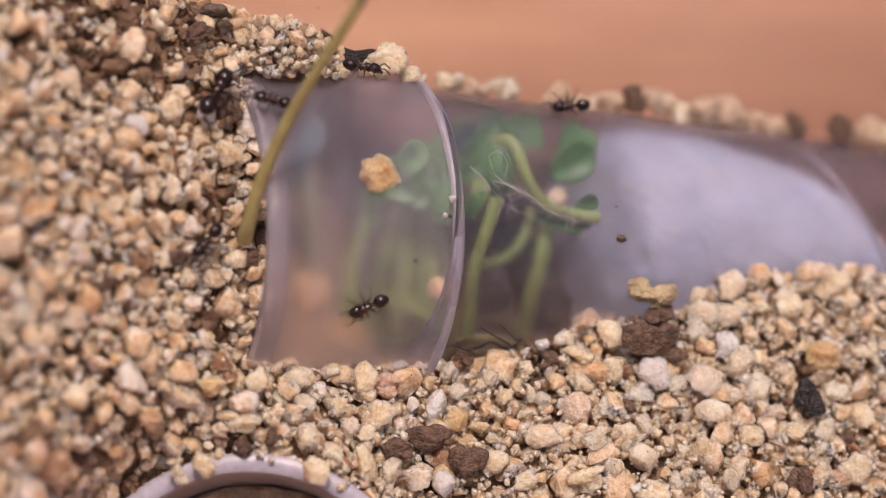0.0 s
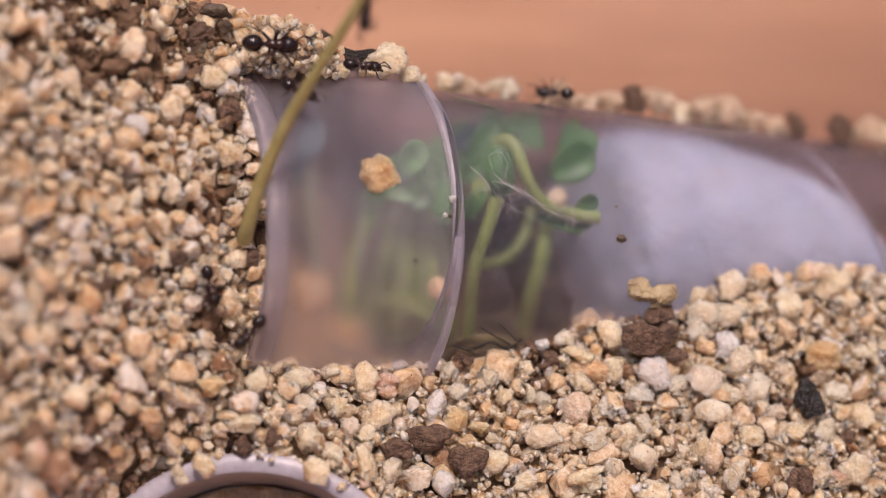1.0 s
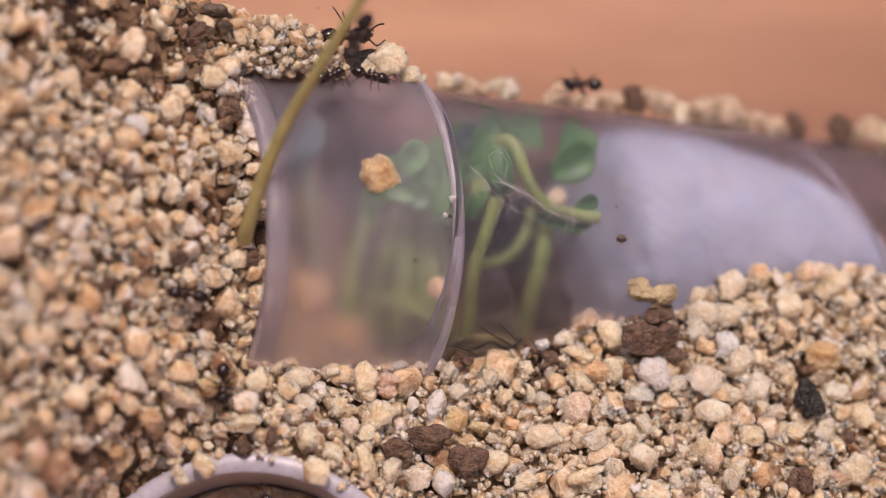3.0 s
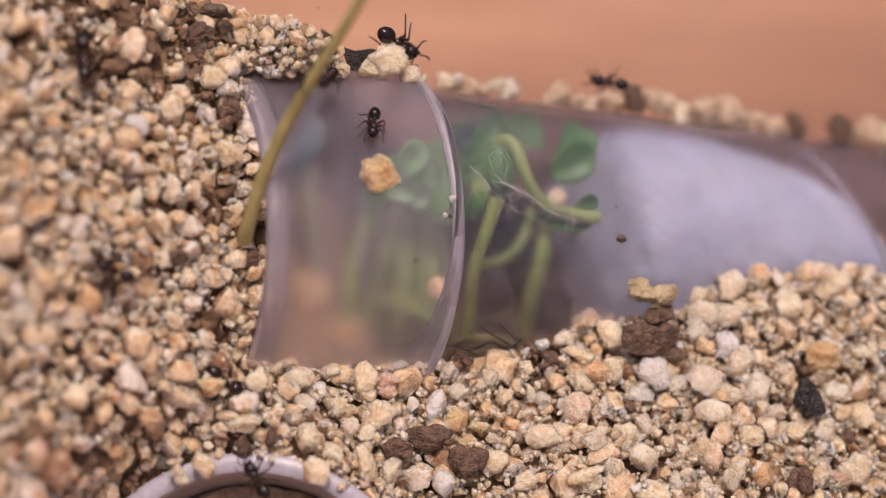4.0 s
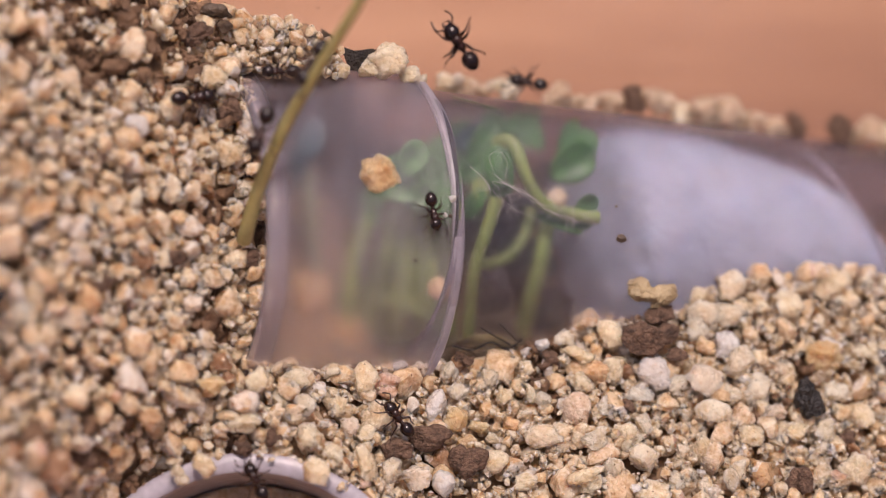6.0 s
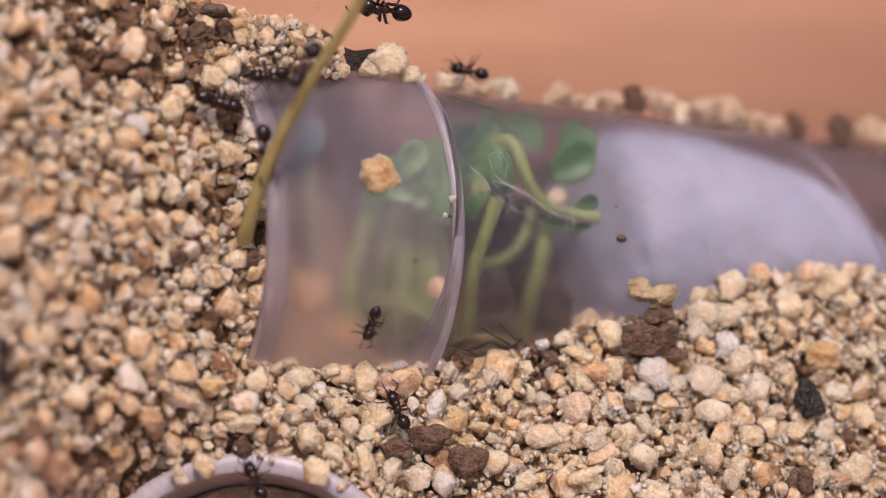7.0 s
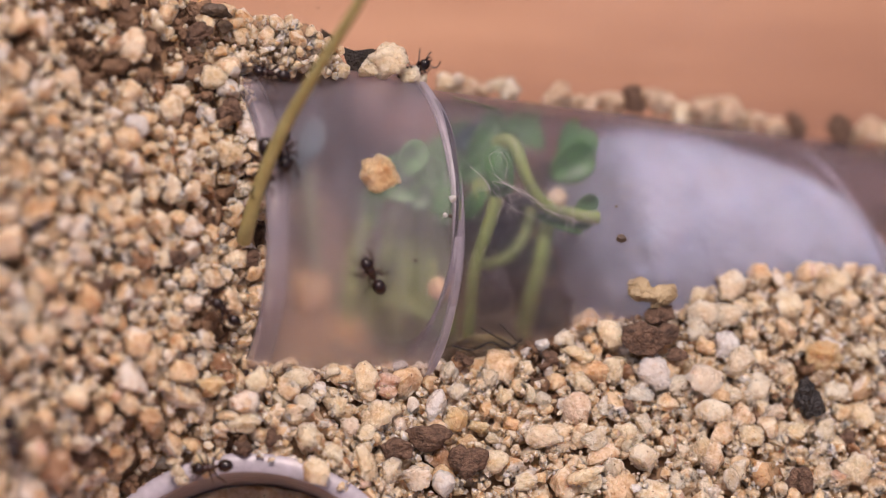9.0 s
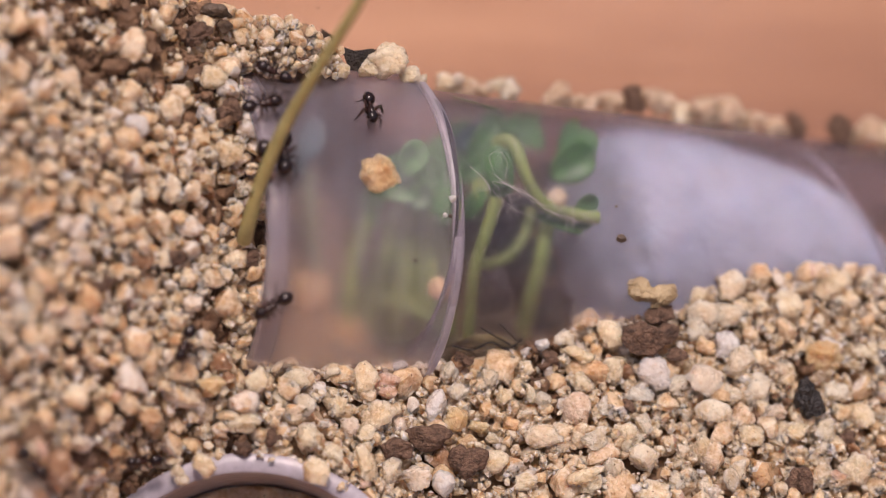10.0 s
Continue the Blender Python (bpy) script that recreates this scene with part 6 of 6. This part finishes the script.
    rows = [
        (0, stand((-10.26, -18.24, -13.72), (-0.45, 0.63, 0.63), (0.00, -0.71, 0.71))),
        (2.7, stand((-11.79, -16.44, -11.91), (-0.55, 0.59, 0.59), (0.00, -0.71, 0.71))),
        (3.3, stand((-12.81, -14.78, -10.26), (-0.51, 0.61, 0.61), (0.00, -0.71, 0.71))),
        (3.8, stand((-13.52, -13.97, -9.45), (-0.51, 0.61, 0.61), (0.00, -0.71, 0.71))),
        (4.1, stand((-13.38, -14.10, -9.58), (-0.51, 0.61, 0.61), (0.00, -0.71, 0.71))),
        (6.0, stand((-13.48, -14.12, -9.59), (-0.46, 0.63, 0.63), (0.00, -0.71, 0.71))),
        (8.0, stand((-13.52, -14.10, -9.58), (-0.42, 0.64, 0.64), (0.00, -0.71, 0.71))),
        (8.3, stand((-13.73, -13.94, -9.42), (-0.30, 0.67, 0.67), (0.00, -0.71, 0.71))),
        (8.6, stand((-14.99, -13.74, -9.22), (0.41, 0.65, 0.65), (0.00, -0.71, 0.71))),
        (8.8, stand((-15.91, -13.73, -9.20), (0.65, 0.54, 0.54), (0.00, -0.71, 0.71))),
        (9.0, stand((-16.68, -13.40, -8.87), (-0.99, -0.08, -0.08), (0.00, -0.71, 0.71))),
        (9.4, stand((-18.89, -13.30, -8.77), (-1.00, 0.04, 0.04), (0.00, -0.88, 0.47))),
        (9.7, stand((-20.17, -13.49, -8.38), (-0.93, -0.22, 0.31), (0.23, -0.93, 0.29))),
        (10, stand((-21.43, -13.93, -7.55), (-0.78, -0.50, 0.37), (0.47, -0.88, 0.09))),
    ]
    walk(ANTS["H"], rows)
    stride(ANTS["H"], rows)
    rows = [
        (0, stand((-4.86, 3.47, 23.41), (-0.38, -0.22, -0.90), (-0.00, 0.71, -0.71))),
        (0.4, stand((-5.08, 3.24, 22.44), (-0.47, -0.16, -0.87), (-0.00, 0.71, -0.71))),
        (0.8, stand((-5.29, 3.10, 21.63), (-0.27, -0.17, -0.95), (-0.00, 0.71, -0.71))),
        (1.2, stand((-5.01, 2.36, 20.29), (0.16, -0.14, -0.98), (0.00, -0.71, 0.71))),
        (1.5, stand((-4.63, 2.30, 19.88), (0.34, -0.13, -0.93), (0.00, -0.71, 0.71))),
        (1.8, stand((-4.97, 2.31, 19.95), (0.02, -0.13, -0.99), (0.00, -0.71, 0.71))),
        (2.2, stand((-5.10, 2.22, 19.31), (-0.18, -0.13, -0.97), (0.00, -0.71, 0.71))),
        (2.5, stand((-5.17, 2.16, 18.93), (-0.22, -0.13, -0.97), (0.00, -0.71, 0.71))),
        (2.7, stand((-5.33, 2.12, 18.63), (-0.26, -0.13, -0.96), (0.00, -0.71, 0.71))),
        (3.2, stand((-6.50, 2.58, 18.24), (-0.39, -0.13, -0.91), (-0.00, 0.71, -0.71))),
        (3.8, stand((-8.09, 2.37, 16.81), (-0.45, -0.13, -0.88), (-0.00, 0.71, -0.71))),
        (4.0, stand((-8.81, 2.22, 15.67), (-0.43, -0.13, -0.90), (-0.00, 0.71, -0.71))),
        (4.2, stand((-10.24, 0.66, 15.37), (-0.67, -0.10, -0.73), (0.00, -0.71, 0.71))),
        (4.5, stand((-10.92, 0.59, 14.88), (-0.77, -0.08, -0.63), (0.00, -0.71, 0.71))),
        (4.8, stand((-11.41, 0.48, 14.08), (-0.50, -0.12, -0.86), (0.00, -0.71, 0.71))),
        (5.0, stand((-11.71, 0.36, 13.20), (-0.30, -0.13, -0.94), (0.00, -0.71, 0.71))),
        (5.4, stand((-12.18, 0.21, 12.32), (-0.35, -0.16, -0.92), (0.00, -0.71, 0.71))),
        (5.7, stand((-12.73, 0.17, 12.09), (-0.34, -0.16, -0.93), (0.00, -0.71, 0.71))),
        (6.2, stand((-12.82, 0.02, 11.29), (-0.24, -0.20, -0.95), (0.00, -0.71, 0.71))),
        (6.8, stand((-12.73, 1.38, 9.35), (-0.04, -0.21, -0.98), (0.00, -0.71, 0.71))),
        (7.0, stand((-12.65, 1.26, 8.79), (0.12, -0.21, -0.97), (0.00, -0.71, 0.71))),
        (7.2, stand((-11.46, 1.28, 8.88), (0.81, -0.12, -0.57), (0.00, -0.71, 0.71))),
        (7.5, stand((-11.46, 1.26, 8.79), (0.92, -0.08, -0.38), (0.00, -0.71, 0.71))),
        (7.8, stand((-11.90, 1.13, 8.23), (0.43, -0.19, -0.88), (0.00, -0.71, 0.71))),
        (8.0, stand((-12.07, 1.16, 8.37), (0.28, -0.21, -0.94), (0.00, -0.71, 0.71))),
        (8.3, stand((-12.54, 1.04, 7.83), (-0.04, -0.22, -0.98), (0.00, -0.71, 0.71))),
        (8.6, stand((-12.79, 1.03, 7.78), (-0.17, -0.21, -0.96), (0.00, -0.71, 0.71))),
        (9.0, stand((-12.83, 1.01, 7.71), (-0.07, -0.22, -0.97), (0.00, -0.71, 0.71))),
        (10, stand((-12.92, 0.97, 7.53), (-0.07, -0.22, -0.97), (0.00, -0.71, 0.71))),
    ]
    walk(ANTS["I"], rows)
    stride(ANTS["I"], rows)
    rows = [
        (0, stand((-3.49, 5.19, 25.84), (-0.60, -0.57, -0.57), (-0.00, 0.71, -0.71))),
        (3.8, stand((-4.49, 4.09, 24.67), (-0.45, -0.59, -0.67), (-0.00, 0.71, -0.71))),
        (4.3, stand((-5.23, 3.35, 23.04), (-0.43, -0.16, -0.89), (-0.00, 0.71, -0.71))),
        (4.5, stand((-5.56, 3.13, 21.81), (-0.41, -0.17, -0.90), (-0.00, 0.71, -0.71))),
        (4.7, stand((-6.07, 3.04, 21.28), (-0.41, -0.16, -0.90), (-0.00, 0.71, -0.71))),
        (5.0, stand((-6.96, 2.82, 19.95), (-0.46, -0.13, -0.88), (-0.00, 0.71, -0.71))),
        (5.2, stand((-7.24, 2.75, 19.47), (-0.47, -0.12, -0.88), (-0.00, 0.71, -0.71))),
        (5.5, stand((-7.77, 2.58, 18.24), (-0.39, -0.13, -0.91), (-0.00, 0.71, -0.71))),
        (5.7, stand((-8.47, 2.42, 17.14), (-0.42, -0.13, -0.90), (-0.00, 0.71, -0.71))),
        (6.2, stand((-9.29, 2.24, 15.84), (-0.42, -0.13, -0.90), (-0.00, 0.71, -0.71))),
        (6.8, stand((-9.66, 2.19, 15.51), (-0.38, -0.13, -0.92), (-0.00, 0.71, -0.71))),
        (7.0, stand((-9.64, 2.25, 15.93), (-0.42, -0.13, -0.90), (-0.00, 0.71, -0.71))),
        (7.2, stand((-9.25, 2.46, 17.41), (0.10, 0.14, 0.99), (-0.00, 0.71, -0.71))),
        (7.4, stand((-8.47, 2.73, 19.31), (0.25, 0.13, 0.96), (-0.00, 0.71, -0.71))),
        (7.6, stand((-7.41, 2.89, 20.35), (0.27, 0.14, 0.95), (-0.00, 0.71, -0.71))),
        (7.8, stand((-7.00, 3.06, 21.39), (0.37, 0.16, 0.91), (-0.00, 0.71, -0.71))),
        (8.2, stand((-6.00, 3.39, 23.24), (0.38, 0.16, 0.91), (-0.00, 0.71, -0.71))),
        (10, stand((-4.45, 4.65, 25.30), (0.45, 0.63, 0.63), (-0.00, 0.71, -0.71))),
    ]
    walk(ANTS["K"], rows)
    stride(ANTS["K"], rows)
    rows = [
        (0, stand((-28.01, 9.58, 19.98), (0.46, -0.45, -0.77), (0.62, -0.48, 0.62))),
        (2.7, stand((-27.08, 9.17, 18.85), (0.46, -0.63, -0.63), (0.61, -0.44, 0.66))),
        (3.3, stand((-26.21, 6.75, 17.16), (0.48, -0.61, -0.63), (0.58, -0.32, 0.75))),
        (3.8, stand((-25.24, 4.37, 15.41), (0.41, -0.68, -0.60), (0.57, -0.32, 0.75))),
        (4.1, stand((-25.31, 3.57, 15.13), (0.03, -0.92, -0.40), (0.58, -0.32, 0.75))),
        (4.4, stand((-24.77, 2.93, 14.45), (0.37, -0.73, -0.58), (0.57, -0.32, 0.76))),
        (4.7, stand((-23.57, 2.83, 13.50), (0.77, -0.10, -0.63), (0.56, -0.32, 0.76))),
        (5.0, stand((-22.13, 2.57, 12.31), (0.77, -0.12, -0.62), (0.55, -0.33, 0.77))),
        (5.4, stand((-19.82, 3.78, 11.18), (0.81, 0.45, -0.37), (0.53, -0.34, 0.78))),
        (5.7, stand((-18.67, 4.63, 10.77), (0.81, 0.49, -0.33), (0.51, -0.35, 0.79))),
        (6.2, stand((-17.56, 5.11, 10.23), (0.83, 0.42, -0.36), (0.46, -0.37, 0.81))),
        (6.8, stand((-16.40, 5.25, 10.00), (0.98, 0.10, -0.17), (0.39, -0.42, 0.82))),
        (7.2, stand((-15.91, 4.95, 9.78), (0.96, -0.26, -0.13), (0.39, -0.44, 0.81))),
        (7.6, stand((-15.41, 4.90, 9.71), (0.93, -0.36, 0.07), (0.37, -0.46, 0.81))),
        (8.0, stand((-14.87, 4.71, 9.53), (0.93, -0.37, 0.04), (0.33, -0.50, 0.80))),
        (8.2, stand((-14.42, 4.61, 9.50), (0.95, -0.31, -0.06), (0.30, -0.53, 0.79))),
        (8.4, stand((-13.71, 4.69, 9.16), (0.76, -0.31, -0.57), (0.31, -0.57, 0.76))),
        (8.6, stand((-12.91, 4.35, 8.88), (0.60, -0.47, -0.65), (0.33, -0.61, 0.72))),
        (8.8, stand((-11.70, 3.06, 8.23), (0.33, -0.89, -0.32), (0.34, -0.20, 0.92))),
        (9.0, stand((-11.45, 2.21, 7.93), (0.12, -0.94, -0.33), (0.35, -0.27, 0.90))),
        (9.4, stand((-11.49, 2.07, 7.89), (-0.01, -0.96, -0.29), (0.35, -0.28, 0.89))),
        (10, stand((-11.40, 1.98, 7.83), (0.03, -0.95, -0.32), (0.35, -0.29, 0.89))),
    ]
    walk(ANTS["J"], rows)
    stride(ANTS["J"], rows)
    rows = [
        (0, stand((9.88, 15.51, 0.16), (-0.99, -0.15, 0.00), (0.05, -0.86, 0.51))),
        (0.8, stand((8.76, 18.56, -1.25), (-0.98, -0.15, 0.13), (0.05, -0.86, 0.51))),
        (1.6, stand((9.00, 18.60, -0.89), (-0.97, -0.14, 0.21), (0.05, -0.86, 0.51))),
        (2.4, stand((9.19, 18.62, -0.59), (-0.95, -0.14, 0.27), (0.05, -0.86, 0.51))),
        (2.9, stand((10.72, 18.85, -0.62), (-0.98, -0.15, 0.13), (0.05, -0.86, 0.51))),
        (3.4, stand((11.75, 19.01, -0.52), (-0.98, -0.15, 0.13), (0.05, -0.86, 0.51))),
        (3.8, stand((12.83, 19.17, -0.43), (-0.98, -0.15, 0.09), (0.05, -0.86, 0.51))),
        (4.0, stand((13.09, 19.21, -0.70), (-0.95, -0.14, 0.28), (0.05, -0.86, 0.51))),
        (4.2, stand((14.02, 19.35, -1.00), (-0.81, -0.12, 0.57), (0.05, -0.86, 0.51))),
        (4.6, stand((14.64, 19.44, -1.35), (-0.51, -0.08, 0.86), (0.05, -0.86, 0.51))),
        (4.8, stand((13.74, 19.31, -1.62), (-0.91, -0.14, 0.39), (0.05, -0.86, 0.51))),
        (5.0, stand((12.72, 19.15, -1.93), (-0.96, -0.14, 0.24), (0.05, -0.86, 0.51))),
        (5.4, stand((8.01, 18.45, -0.50), (-0.89, -0.13, 0.44), (0.05, -0.86, 0.51))),
        (5.7, stand((7.65, 18.39, -0.27), (-0.89, -0.13, 0.44), (0.05, -0.86, 0.51))),
        (6.2, stand((5.55, 18.08, 0.65), (-0.96, -0.14, 0.23), (0.05, -0.86, 0.51))),
        (6.8, stand((2.43, 17.61, 1.77), (-0.92, -0.14, 0.36), (0.05, -0.86, 0.51))),
        (7.0, stand((2.06, 17.55, 1.93), (-0.93, -0.14, 0.34), (0.05, -0.86, 0.51))),
        (7.2, stand((0.98, 18.05, 1.47), (-0.89, 0.37, -0.26), (0.05, -0.86, 0.51))),
        (7.4, stand((0.17, 17.93, 1.40), (-0.89, 0.38, -0.26), (0.05, -0.86, 0.51))),
        (7.6, stand((0.06, 17.91, 1.27), (-0.89, 0.39, -0.25), (0.10, -0.96, 0.26))),
        (7.8, stand((-0.35, 18.51, 0.63), (-0.80, -0.12, 0.59), (0.10, -0.96, 0.26))),
        (8.2, stand((-0.39, 18.50, 0.92), (-0.72, -0.11, 0.68), (0.10, -0.96, 0.26))),
        (8.4, stand((-0.55, 18.48, 1.15), (-0.72, -0.11, 0.69), (0.10, -0.96, 0.26))),
        (8.6, stand((-0.83, 18.44, 1.36), (-0.52, -0.08, 0.85), (0.10, -0.96, 0.26))),
        (8.8, stand((-1.60, 17.06, 3.29), (-0.22, -0.57, 0.79), (0.15, -0.99, 0.00))),
        (9.0, stand((-2.24, 14.69, 4.51), (0.84, 0.13, 0.53), (0.15, -0.99, 0.00))),
        (9.2, stand((-2.25, 14.07, 4.77), (-0.23, -0.03, -0.97), (0.15, -0.99, 0.00))),
        (9.4, stand((-2.65, 9.06, 8.47), (-0.92, -0.38, 0.07), (0.22, 0.23, 0.95))),
        (9.6, stand((-3.58, 8.64, 7.97), (-0.86, -0.29, 0.42), (0.24, 0.15, 0.96))),
        (9.8, stand((-4.92, 8.23, 7.53), (-0.64, -0.14, -0.76), (0.26, 0.09, 0.96))),
        (9.9, stand((-5.18, 7.99, 7.19), (-0.47, -0.33, -0.82), (0.27, 0.05, 0.96))),
        (10, stand((-5.32, 7.48, 7.21), (-0.09, -0.69, -0.72), (0.28, 0.01, 0.96))),
    ]
    walk(ANTS["L"], rows)
    stride(ANTS["L"], rows)


motions()
